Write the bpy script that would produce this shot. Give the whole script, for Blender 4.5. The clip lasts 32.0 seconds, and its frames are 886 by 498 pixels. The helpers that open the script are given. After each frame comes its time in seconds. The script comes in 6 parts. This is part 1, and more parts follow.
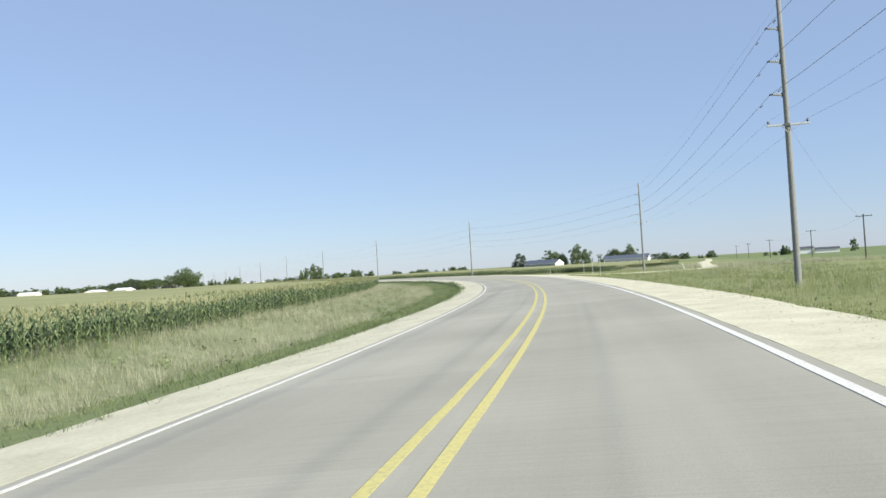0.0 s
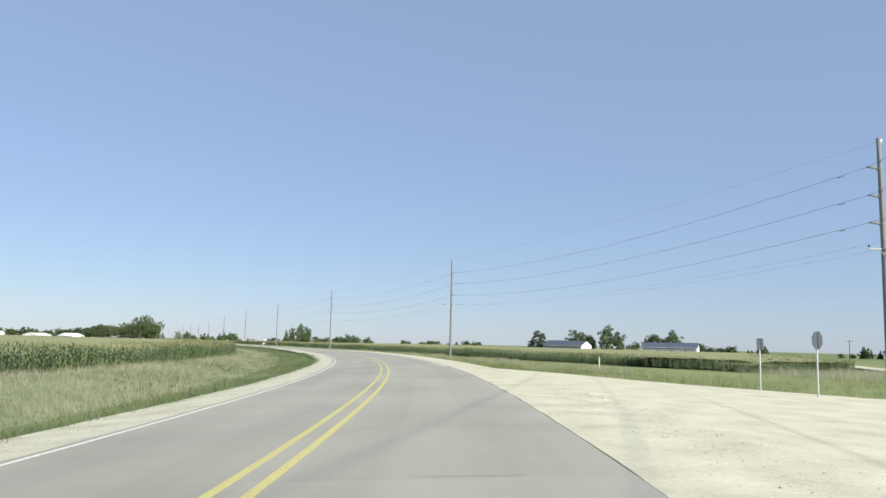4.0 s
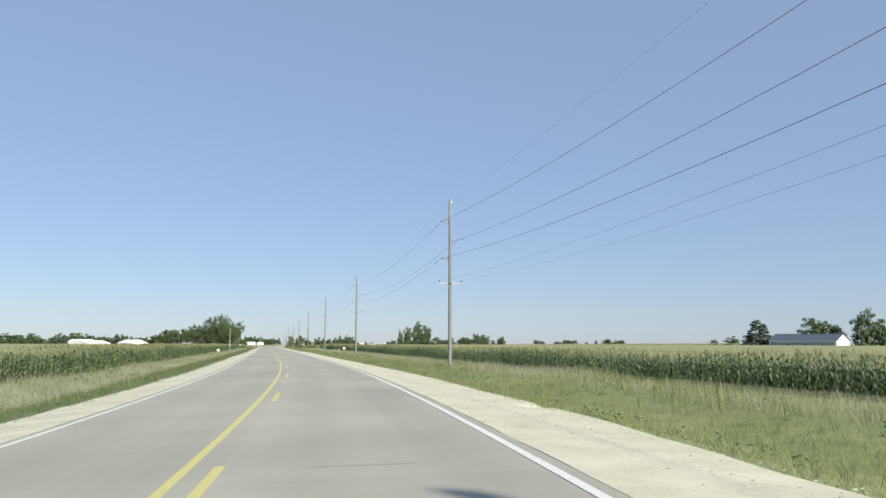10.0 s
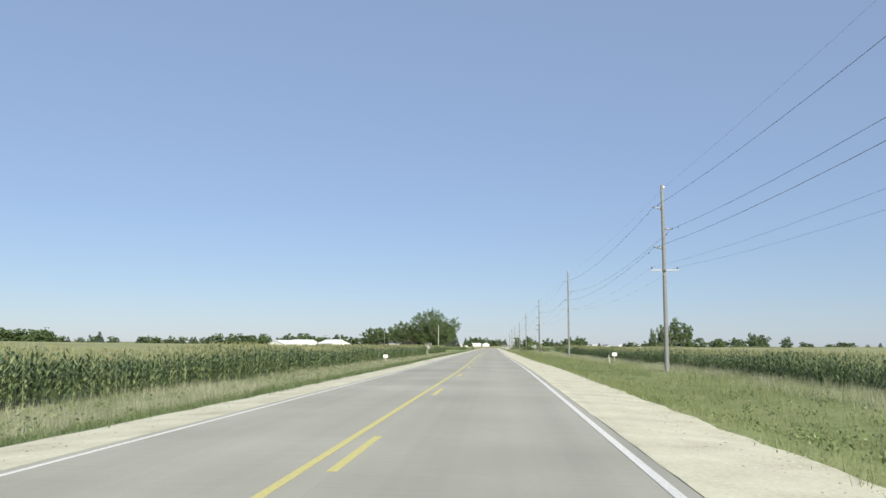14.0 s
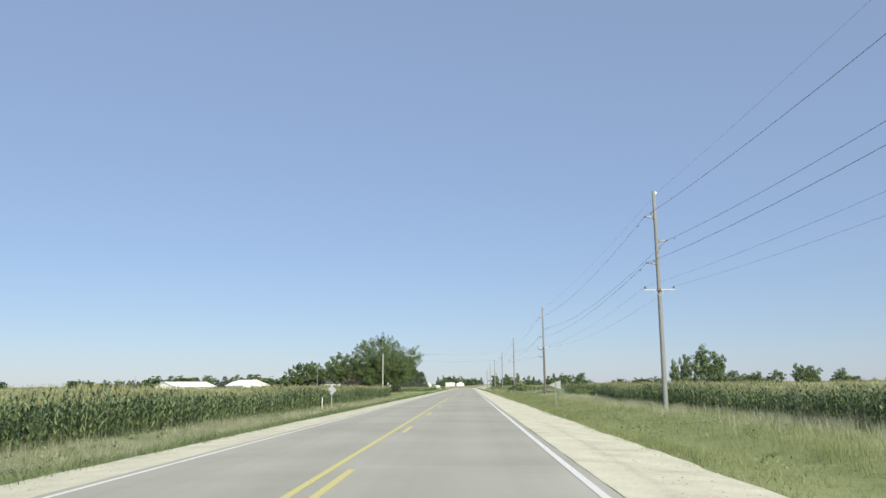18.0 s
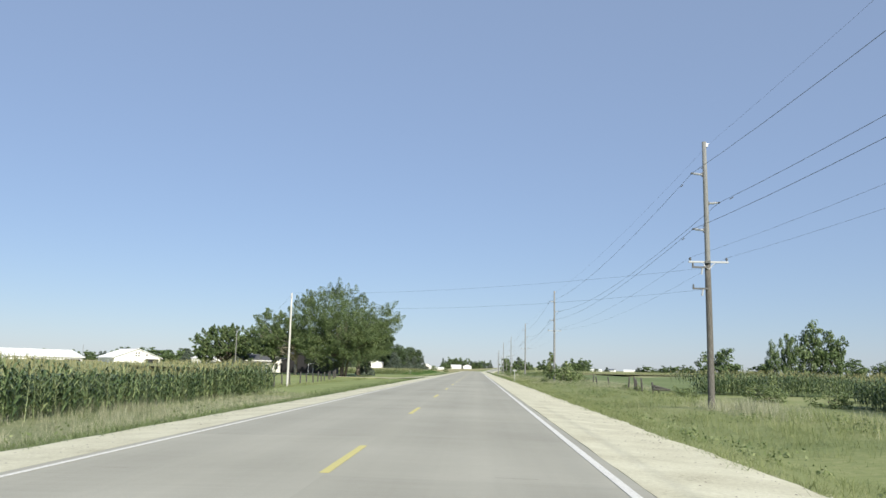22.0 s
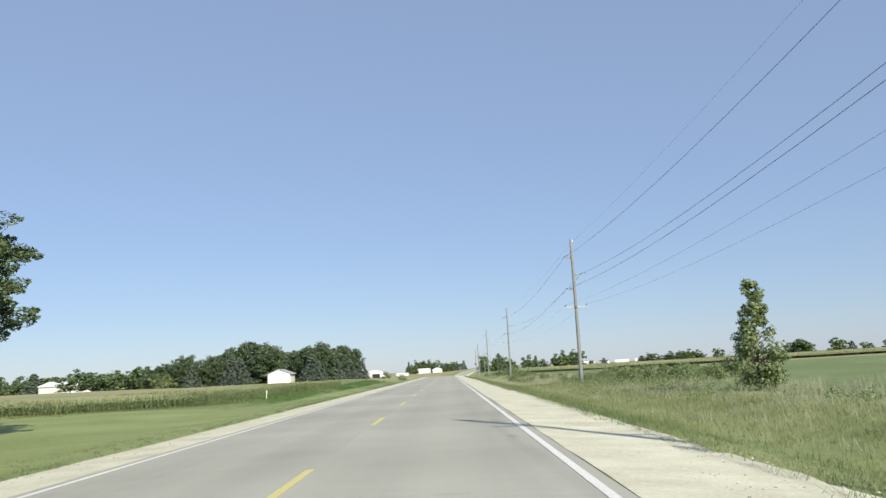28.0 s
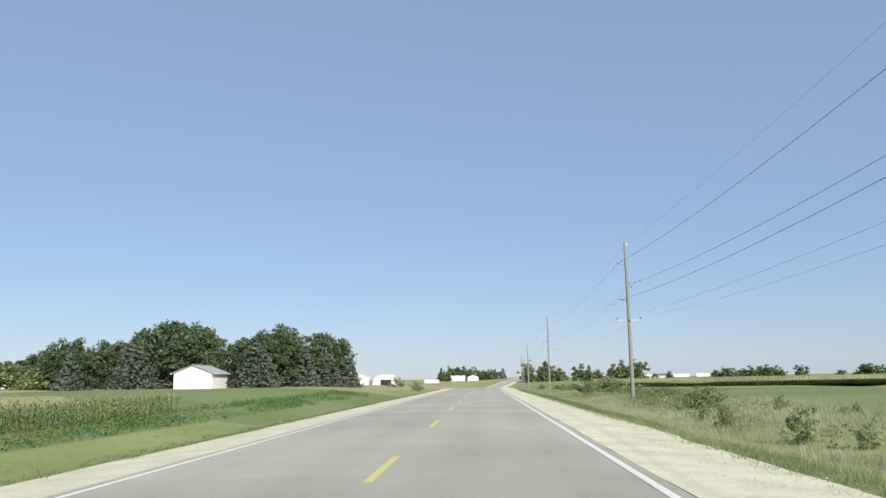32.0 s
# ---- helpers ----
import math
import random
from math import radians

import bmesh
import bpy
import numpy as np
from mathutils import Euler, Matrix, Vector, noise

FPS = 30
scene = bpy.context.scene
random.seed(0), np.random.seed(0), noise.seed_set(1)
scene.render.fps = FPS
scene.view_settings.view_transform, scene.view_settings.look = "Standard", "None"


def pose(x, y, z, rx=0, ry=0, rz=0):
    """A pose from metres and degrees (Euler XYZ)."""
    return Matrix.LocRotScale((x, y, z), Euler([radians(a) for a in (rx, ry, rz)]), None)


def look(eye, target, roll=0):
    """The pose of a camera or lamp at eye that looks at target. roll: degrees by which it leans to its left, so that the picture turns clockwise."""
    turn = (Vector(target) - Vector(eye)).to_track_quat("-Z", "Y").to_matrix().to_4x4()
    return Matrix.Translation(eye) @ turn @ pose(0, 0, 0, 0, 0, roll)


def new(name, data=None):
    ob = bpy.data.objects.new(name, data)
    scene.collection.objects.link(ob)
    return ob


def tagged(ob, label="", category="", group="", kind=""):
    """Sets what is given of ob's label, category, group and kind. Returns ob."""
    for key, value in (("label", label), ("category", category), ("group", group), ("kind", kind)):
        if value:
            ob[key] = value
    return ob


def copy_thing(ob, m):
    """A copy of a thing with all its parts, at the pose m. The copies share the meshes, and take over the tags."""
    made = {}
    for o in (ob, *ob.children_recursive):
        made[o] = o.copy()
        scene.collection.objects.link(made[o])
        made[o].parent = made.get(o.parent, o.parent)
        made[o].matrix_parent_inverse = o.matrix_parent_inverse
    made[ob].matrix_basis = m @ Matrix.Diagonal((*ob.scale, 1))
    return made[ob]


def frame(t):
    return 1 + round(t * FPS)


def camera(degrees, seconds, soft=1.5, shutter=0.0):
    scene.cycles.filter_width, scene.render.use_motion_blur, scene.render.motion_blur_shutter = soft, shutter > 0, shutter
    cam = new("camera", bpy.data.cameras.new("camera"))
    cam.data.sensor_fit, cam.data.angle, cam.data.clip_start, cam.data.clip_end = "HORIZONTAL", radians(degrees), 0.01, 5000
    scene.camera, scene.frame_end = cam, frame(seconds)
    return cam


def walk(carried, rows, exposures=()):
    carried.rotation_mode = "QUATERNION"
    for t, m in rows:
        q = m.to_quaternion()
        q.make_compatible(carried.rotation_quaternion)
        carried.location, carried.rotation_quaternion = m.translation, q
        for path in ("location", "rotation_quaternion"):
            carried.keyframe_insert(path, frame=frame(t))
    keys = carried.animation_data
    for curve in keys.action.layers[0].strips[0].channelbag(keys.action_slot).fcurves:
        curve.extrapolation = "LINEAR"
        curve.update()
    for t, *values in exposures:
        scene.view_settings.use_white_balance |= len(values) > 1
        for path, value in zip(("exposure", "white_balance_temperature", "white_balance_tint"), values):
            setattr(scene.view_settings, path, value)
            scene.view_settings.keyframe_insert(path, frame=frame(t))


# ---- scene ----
# ---- camera ----
cam = camera(59.74, 32.0)
PATH = [
    (0.0, look((-78.988, -254.922, 1.303), (-71.030, -236.584, 1.901), -3.36)),
    (0.5, look((-72.358, -245.633, 1.303), (-63.465, -227.757, 2.468), -3.51)),
    (1.0, look((-65.915, -236.216, 1.302), (-56.879, -218.425, 2.660), -2.85)),
    (1.5, look((-59.813, -226.568, 1.331), (-50.883, -208.734, 2.805), -1.52)),
    (2.0, look((-54.108, -216.644, 1.365), (-45.423, -198.706, 3.041), 0.01)),
    (2.5, look((-48.752, -206.483, 1.340), (-40.432, -188.399, 3.277), 1.29)),
    (3.0, look((-43.609, -196.202, 1.303), (-35.683, -177.971, 3.497), 1.98)),
    (3.5, look((-38.644, -185.806, 1.301), (-31.062, -167.458, 3.724), 2.06)),
    (5.5, look((-22.086, -142.800, 1.301), (-15.228, -124.170, 3.734), -0.85)),
    (6.0, look((-18.759, -132.055, 1.301), (-12.232, -113.302, 3.726), -0.84)),
    (6.5, look((-15.790, -121.265, 1.295), (-9.641, -102.390, 3.787), -0.91)),
    (7.0, look((-13.100, -110.429, 1.291), (-6.700, -91.642, 3.846), -0.99)),
    (7.5, look((-10.566, -99.549, 1.281), (-3.671, -80.947, 3.885), -0.97)),
    (8.0, look((-8.245, -88.658, 1.285), (-0.984, -70.199, 3.880), -0.77)),
    (8.5, look((-6.169, -77.653, 1.278), (1.136, -59.214, 3.869), -0.42)),
    (9.0, look((-4.408, -66.600, 1.306), (2.391, -47.961, 3.883), -0.12)),
    (9.5, look((-2.833, -55.546, 1.323), (2.955, -36.565, 3.897), 0.02)),
    (10.0, look((-1.488, -44.515, 1.352), (2.926, -25.152, 3.818), 0.12)),
    (10.5, look((-0.312, -33.468, 1.371), (2.695, -13.827, 3.696), 0.17)),
    (11.0, look((0.542, -22.367, 1.387), (2.335, -2.567, 3.584), 0.11)),
    (11.5, look((1.151, -11.216, 1.405), (1.958, 8.644, 3.617), 0.13)),
    (12.0, look((1.546, 0.000, 1.431), (1.567, 19.866, 3.743), 0.33)),
    (12.5, look((1.760, 11.270, 1.431), (1.178, 31.106, 3.922), 0.49)),
    (13.0, look((1.903, 22.589, 1.435), (0.886, 42.401, 3.986), 0.57)),
    (13.5, look((1.874, 33.977, 1.429), (0.583, 53.782, 3.906), 0.71)),
    (15.5, look((1.652, 80.146, 1.394), (0.738, 99.955, 3.980), -1.00)),
    (16.0, look((1.694, 91.608, 1.388), (0.958, 111.381, 4.284), -1.30)),
    (16.5, look((1.740, 103.012, 1.389), (1.160, 122.745, 4.590), -1.25)),
    (17.0, look((1.800, 114.384, 1.385), (1.238, 134.086, 4.773), -1.10)),
    (17.5, look((1.836, 125.785, 1.375), (1.252, 145.474, 4.842), -0.92)),
    (18.0, look((1.882, 137.238, 1.365), (1.261, 156.923, 4.850), -0.50)),
    (18.5, look((1.885, 148.805, 1.354), (1.185, 168.489, 4.831), 0.11)),
    (19.0, look((1.874, 160.559, 1.346), (1.083, 180.242, 4.810), 0.76)),
    (19.5, look((1.940, 172.406, 1.331), (1.024, 192.083, 4.796), 1.25)),
    (20.0, look((1.860, 184.109, 1.329), (0.888, 203.787, 4.773), 1.24)),
    (20.5, look((1.795, 195.667, 1.339), (0.816, 215.356, 4.718), 1.11)),
    (21.0, look((1.829, 207.114, 1.347), (0.850, 226.818, 4.628), 1.19)),
    (21.5, look((1.820, 218.518, 1.351), (0.871, 238.242, 4.521), 1.32)),
    (22.0, look((1.790, 229.901, 1.326), (0.872, 249.646, 4.365), 1.32)),
    (22.5, look((1.753, 241.272, 1.355), (0.859, 261.031, 4.317), 0.97)),
    (23.0, look((1.723, 252.638, 1.341), (0.825, 272.409, 4.215), 0.32)),
    (23.5, look((1.720, 263.985, 1.327), (0.818, 283.761, 4.172), -0.34)),
    (24.0, look((1.754, 275.314, 1.314), (0.874, 295.094, 4.130), -1.06)),
    (24.5, look((1.768, 286.575, 1.312), (0.955, 306.360, 4.112), -1.63)),
    (25.0, look((1.810, 297.826, 1.309), (1.098, 317.611, 4.141), -1.79)),
    (25.5, look((1.904, 309.119, 1.312), (1.312, 328.901, 4.192), -1.77)),
    (27.5, look((1.904, 355.106, 1.306), (1.677, 374.874, 4.338), -2.89)),
    (28.0, look((1.964, 366.569, 1.301), (1.991, 386.323, 4.430), -3.02)),
    (28.5, look((1.915, 378.017, 1.306), (2.642, 397.749, 4.486), -3.38)),
    (29.0, look((1.841, 389.433, 1.315), (3.663, 409.079, 4.596), -3.30)),
    (29.5, look((1.742, 400.738, 1.315), (3.244, 420.393, 4.705), -2.24)),
    (30.0, look((1.685, 412.006, 1.312), (2.433, 431.710, 4.664), -1.22)),
    (30.5, look((1.657, 423.291, 1.304), (1.935, 443.021, 4.573), -0.97)),
    (31.0, look((1.556, 434.613, 1.305), (1.364, 454.348, 4.539), -0.98)),
    (31.5, look((1.589, 445.975, 1.299), (0.961, 465.696, 4.558), -0.92)),
    (32.0, look((1.482, 457.352, 1.296), (0.475, 477.041, 4.648), -0.82)),
]
walk(cam, PATH, [(0.0, 0.64), (1.0, 0.58), (3.0, 0.53), (6.0, 0.48), (10.0, 0.43), (13.0, 0.39), (18.0, 0.4), (25.0, 0.4), (28.0, 0.45), (32.0, 0.42)])

# ---- sky and sun ----
SHADE = Vector((-0.866, 1.61, -1.0)).normalized()
world = bpy.data.worlds.new("sky")
scene.world = world
world.use_nodes = True
wn = world.node_tree.nodes
sky = wn.new("ShaderNodeTexSky")
sky.sky_type = "NISHITA"
sky.sun_disc = False
sky.sun_elevation = radians(28.6)
sky.sun_rotation = radians(151)
sky.air_density, sky.dust_density, sky.ozone_density = 1.0, 0.2, 3.0
wn["Background"].inputs["Strength"].default_value = 0.092
haze = wn.new("ShaderNodeMix")
haze.data_type = "RGBA"
haze.inputs[0].default_value = 0.6
haze.inputs[7].default_value = (2.92, 3.76, 5.4, 1)
tint = wn.new("ShaderNodeMix")
tint.data_type, tint.blend_type = "RGBA", "MULTIPLY"
tint.inputs[0].default_value = 1.0
tint.inputs[7].default_value = (0.945, 0.985, 1.08, 1)
world.node_tree.links.new(sky.outputs[0], tint.inputs[6])
world.node_tree.links.new(tint.outputs[2], haze.inputs[6])
world.node_tree.links.new(haze.outputs[2], wn["Background"].inputs["Color"])
lamp = bpy.data.lights.new("sun", "SUN")
lamp.energy, lamp.angle, lamp.color = 5.0, radians(0.5), (1.0, 0.935, 0.785)
sun = new("sun", lamp)
sun.matrix_world = look((0, 0, 60), Vector((0, 0, 60)) + SHADE)

# ---- materials ----
def material(name, stops, scale=8.0, detail=6.0, rough=0.8, metal=0.0, bump=0.0, bump_scale=0.0, coarse=0.0, island=0.0, spec=0.3, stretch=(1, 1, 1), through_light=0.0):
    """Procedural surface: a ramp over fine noise, with a slower noise over it for stains and wear."""
    m = bpy.data.materials.new(name)
    m.use_nodes = True
    nt = m.node_tree
    n, l = nt.nodes, nt.links
    b = n["Principled BSDF"]
    b.inputs["Roughness"].default_value = rough
    b.inputs["Metallic"].default_value = metal
    b.inputs["Specular IOR Level"].default_value = spec
    co = n.new("ShaderNodeTexCoord")
    mp = n.new("ShaderNodeMapping")
    mp.inputs["Scale"].default_value = stretch
    l.new(co.outputs["Object"], mp.inputs["Vector"])
    tx = n.new("ShaderNodeTexNoise")
    tx.inputs["Scale"].default_value = scale
    tx.inputs["Detail"].default_value = detail
    tx.inputs["Roughness"].default_value = 0.62
    l.new(mp.outputs[0], tx.inputs["Vector"])
    rp = n.new("ShaderNodeValToRGB")
    els = rp.color_ramp.elements
    while len(els) < len(stops):
        els.new(0.5)
    for e, (p, c) in zip(els, stops):
        e.position, e.color = p, (*c, 1)
    fac = tx.outputs["Fac"]
    if coarse:
        t2 = n.new("ShaderNodeTexNoise")
        t2.inputs["Scale"].default_value = coarse
        t2.inputs["Detail"].default_value = 4.0
        l.new(mp.outputs[0], t2.inputs["Vector"])
        mx = n.new("ShaderNodeMix")
        mx.inputs[0].default_value = 0.5
        l.new(fac, mx.inputs[2])
        l.new(t2.outputs["Fac"], mx.inputs[3])
        fac = mx.outputs[0]
    if island:
        g = n.new("ShaderNodeNewGeometry")
        ad = n.new("ShaderNodeMath")
        ad.operation = "MULTIPLY_ADD"
        ad.inputs[1].default_value = island
        l.new(g.outputs["Random Per Island"], ad.inputs[0])
        l.new(fac, ad.inputs[2])
        sb = n.new("ShaderNodeMath")
        sb.operation = "SUBTRACT"
        sb.inputs[1].default_value = island / 2
        l.new(ad.outputs[0], sb.inputs[0])
        fac = sb.outputs[0]
    l.new(fac, rp.inputs["Fac"])
    l.new(rp.outputs["Color"], b.inputs["Base Color"])
    if bump:
        t3 = n.new("ShaderNodeTexNoise")
        t3.inputs["Scale"].default_value = bump_scale or scale
        t3.inputs["Detail"].default_value = 5.0
        l.new(mp.outputs[0], t3.inputs["Vector"])
        bp = n.new("ShaderNodeBump")
        bp.inputs["Strength"].default_value = bump
        bp.inputs["Distance"].default_value = 0.03
        l.new(t3.outputs["Fac"], bp.inputs["Height"])
        l.new(bp.outputs[0], b.inputs["Normal"])
    if through_light:
        tr = n.new("ShaderNodeBsdfTranslucent")
        ms = n.new("ShaderNodeMixShader")
        ms.inputs[0].default_value = through_light
        l.new(rp.outputs["Color"], tr.inputs["Color"])
        l.new(b.outputs[0], ms.inputs[1])
        l.new(tr.outputs[0], ms.inputs[2])
        l.new(ms.outputs[0], n["Material Output"].inputs["Surface"])
    return m


def concrete():
    """Worn slabs: tone by slab, darker wheel paths, streaks along the lane and a grooved finish across it."""
    m = material("worn_concrete", [(0.3, (0.292, 0.286, 0.238)), (0.5, (0.37, 0.361, 0.303)), (0.7, (0.44, 0.43, 0.366))], 70, 7, 0.85, coarse=0.22, bump=0.2, bump_scale=120)
    n, l = m.node_tree.nodes, m.node_tree.links
    ramp = next(q for q in n if q.type == "VALTORGB")
    uv = n.new("ShaderNodeUVMap")
    uv.uv_map = "lane"

    def streak(scale, detail):
        mp = n.new("ShaderNodeMapping")
        mp.inputs["Scale"].default_value = scale
        tx = n.new("ShaderNodeTexNoise")
        tx.inputs["Scale"].default_value = 1.0
        tx.inputs["Detail"].default_value = detail
        l.new(uv.outputs[0], mp.inputs[0])
        l.new(mp.outputs[0], tx.inputs["Vector"])
        return tx.outputs["Fac"]

    def calc(op, a, b, c=None):
        q = n.new("ShaderNodeMath")
        q.operation = op
        for k, val in enumerate((a, b, c)):
            if val is None:
                continue
            if isinstance(val, (int, float)):
                q.inputs[k].default_value = val
            else:
                l.new(val, q.inputs[k])
        return q.outputs[0]

    sp = n.new("ShaderNodeSeparateXYZ")
    l.new(uv.outputs[0], sp.inputs[0])
    path = calc("COSINE", calc("MULTIPLY", calc("SUBTRACT", sp.outputs[0], 0.95), 3.49), 0.0)
    slab = n.new("ShaderNodeTexWhiteNoise")
    slab.noise_dimensions = "2D"
    cell = n.new("ShaderNodeCombineXYZ")
    l.new(calc("FLOOR", calc("DIVIDE", sp.outputs[1], 5.2), 0.0), cell.inputs[0])
    l.new(calc("GREATER_THAN", sp.outputs[0], 0.0), cell.inputs[1])
    l.new(cell.outputs[0], slab.inputs["Vector"])
    tone = calc("MULTIPLY_ADD", path, -0.03, 0.78)
    tone = calc("MULTIPLY_ADD", slab.outputs["Value"], 0.1, tone)
    tone = calc("MULTIPLY_ADD", streak((4.0, 0.025, 1), 4), 0.13, tone)
    tone = calc("MULTIPLY_ADD", streak((0.5, 22.0, 1), 2), 0.2, tone)
    mx = n.new("ShaderNodeMix")
    mx.data_type, mx.blend_type = "RGBA", "MULTIPLY"
    mx.inputs[0].default_value = 1.0
    l.new(ramp.outputs[0], mx.inputs[6])
    l.new(tone, mx.inputs[7])
    l.new(mx.outputs[2], n["Principled BSDF"].inputs["Base Color"])
    return m


M_CONCRETE = concrete()
M_GRAVEL = material("crushed_limestone", [(0.3, (0.36, 0.335, 0.235)), (0.42, (0.53, 0.505, 0.375)), (0.55, (0.62, 0.6, 0.455)), (0.72, (0.74, 0.72, 0.575))], 16, 9, 0.95, coarse=0.9, bump=0.4, bump_scale=60)
M_STONE = material("crushed_stone", [(0.2, (0.22, 0.2, 0.16)), (0.5, (0.45, 0.42, 0.34)), (0.8, (0.7, 0.67, 0.56))], 3, 4, 0.9, island=0.8)
M_WHITE = material("white_road_paint", [(0.32, (0.46, 0.45, 0.4)), (0.42, (0.66, 0.65, 0.6)), (0.6, (0.78, 0.77, 0.73))], 30, 6, 0.7)
M_YELLOW = material("yellow_road_paint", [(0.3, (0.4, 0.375, 0.22)), (0.44, (0.56, 0.51, 0.21)), (0.7, (0.65, 0.585, 0.22))], 20, 6, 0.7)
M_GROUND = material("verge_grass", [(0.28, (0.13, 0.172, 0.062)), (0.5, (0.222, 0.254, 0.1)), (0.72, (0.335, 0.334, 0.168))], 3.0, 8, 0.95, coarse=0.12, bump=0.8, bump_scale=9)
M_DITCH = material("dark_ditch_grass", [(0.28, (0.095, 0.132, 0.052)), (0.5, (0.16, 0.2, 0.082)), (0.72, (0.255, 0.275, 0.135))], 3.0, 8, 0.95, coarse=0.12, bump=0.8, bump_scale=9)
M_DRY = material("dry_seeding_sward", [(0.28, (0.125, 0.155, 0.075)), (0.5, (0.215, 0.24, 0.13)), (0.72, (0.35, 0.355, 0.22))], 3.0, 8, 0.95, coarse=0.12, bump=0.8, bump_scale=9)
M_LAWN = material("mown_lawn", [(0.3, (0.155, 0.2, 0.066)), (0.5, (0.222, 0.266, 0.096)), (0.7, (0.315, 0.335, 0.148))], 5.0, 8, 0.95, coarse=0.15, bump=0.5, bump_scale=16)
M_SOY = material("soybean_field", [(0.3, (0.1, 0.14, 0.045)), (0.5, (0.155, 0.2, 0.075)), (0.7, (0.22, 0.26, 0.11))], 1.2, 8, 0.9, coarse=0.03, bump=0.8, bump_scale=3)
M_HAY = material("dry_meadow", [(0.3, (0.21, 0.205, 0.09)), (0.5, (0.3, 0.28, 0.14)), (0.7, (0.38, 0.345, 0.19))], 1.5, 8, 0.95, coarse=0.02, bump=0.6, bump_scale=4)
M_CANOPY = material("maize_tassel_canopy", [(0.3, (0.16, 0.188, 0.075)), (0.5, (0.268, 0.28, 0.13)), (0.7, (0.378, 0.368, 0.2))], 2.2, 9, 0.9, coarse=0.06, bump=1.0, bump_scale=4)
M_WOOD = material("weathered_pole_wood", [(0.3, (0.14, 0.146, 0.147)), (0.55, (0.225, 0.232, 0.232)), (0.75, (0.31, 0.318, 0.316))], 12, 7, 0.9, stretch=(6, 6, 0.4), bump=0.4)
M_CREOSOTE = material("creosoted_pole_wood", [(0.3, (0.06, 0.055, 0.05)), (0.55, (0.13, 0.125, 0.115)), (0.75, (0.24, 0.235, 0.225))], 9, 7, 0.9, stretch=(5, 5, 0.35), bump=0.4)
M_LUMBER = material("sawn_lumber", [(0.3, (0.2, 0.165, 0.115)), (0.7, (0.36, 0.305, 0.215))], 10, 6, 0.85, stretch=(0.5, 5, 5), bump=0.2)
M_BLEACHED = material("bleached_pole_wood", [(0.3, (0.42, 0.42, 0.40)), (0.7, (0.58, 0.575, 0.55))], 8, 6, 0.85, stretch=(5, 5, 0.4), bump=0.3)
M_POST = material("dark_fence_wood", [(0.3, (0.04, 0.038, 0.035)), (0.7, (0.11, 0.105, 0.1))], 14, 6, 0.9, stretch=(4, 4, 0.5), bump=0.4)
M_STEEL = material("galvanised_steel", [(0.35, (0.42, 0.43, 0.44)), (0.65, (0.58, 0.59, 0.60))], 20, 4, 0.5, metal=0.6)
M_POLYMER = material("grey_polymer_insulator", [(0.35, (0.33, 0.35, 0.37)), (0.65, (0.46, 0.48, 0.5))], 20, 4, 0.45)
M_WIRE = material("aluminium_cable", [(0.3, (0.07, 0.075, 0.08)), (0.7, (0.12, 0.125, 0.13))], 20, 2, 0.6)
M_STALK = material("maize_leaf", [(0.2, (0.05, 0.088, 0.036)), (0.5, (0.125, 0.182, 0.076)), (0.8, (0.3, 0.35, 0.17))], 0.9, 4, 0.42, island=0.6, through_light=0.16, spec=0.5)
M_PALE_STALK = material("ripening_maize_leaf", [(0.2, (0.1, 0.145, 0.055)), (0.5, (0.2, 0.255, 0.1)), (0.8, (0.34, 0.375, 0.175))], 0.9, 4, 0.45, island=0.6, through_light=0.3)
M_TASSEL = material("maize_tassel", [(0.3, (0.22, 0.23, 0.11)), (0.7, (0.37, 0.36, 0.19))], 3, 4, 0.8, island=0.4, through_light=0.3)
M_LEAF = material("broad_leaf", [(0.2, (0.044, 0.075, 0.031)), (0.5, (0.1, 0.148, 0.056)), (0.8, (0.2, 0.25, 0.108))], 0.5, 4, 0.5, island=0.35, through_light=0.16, spec=0.4)
M_DARK_LEAF = material("oak_leaf", [(0.2, (0.04, 0.066, 0.032)), (0.5, (0.08, 0.118, 0.054)), (0.8, (0.145, 0.185, 0.09))], 0.5, 4, 0.55, island=0.35, through_light=0.22, spec=0.3)
M_NEEDLE = material("spruce_needle", [(0.2, (0.05, 0.075, 0.055)), (0.5, (0.095, 0.125, 0.095)), (0.8, (0.175, 0.205, 0.16))], 0.6, 4, 0.7, island=0.5, through_light=0.1)
M_PALE_LEAF = material("cottonwood_leaf", [(0.2, (0.1, 0.15, 0.055)), (0.5, (0.18, 0.235, 0.095)), (0.8, (0.31, 0.35, 0.18))], 0.8, 4, 0.5, island=0.6, through_light=0.3)
M_BARK = material("tree_bark", [(0.3, (0.06, 0.05, 0.04)), (0.7, (0.17, 0.145, 0.12))], 9, 7, 0.95, stretch=(3, 3, 0.6), bump=0.8)
M_PALE_BARK = material("pale_peeling_bark", [(0.3, (0.22, 0.19, 0.15)), (0.7, (0.45, 0.41, 0.35))], 5, 7, 0.9, stretch=(3, 3, 0.6), bump=0.6)
M_GRASS = material("grass_blade", [(0.2, (0.14, 0.186, 0.07)), (0.5, (0.25, 0.288, 0.122)), (0.8, (0.4, 0.405, 0.238))], 0.35, 5, 0.7, island=0.3, through_light=0.35)
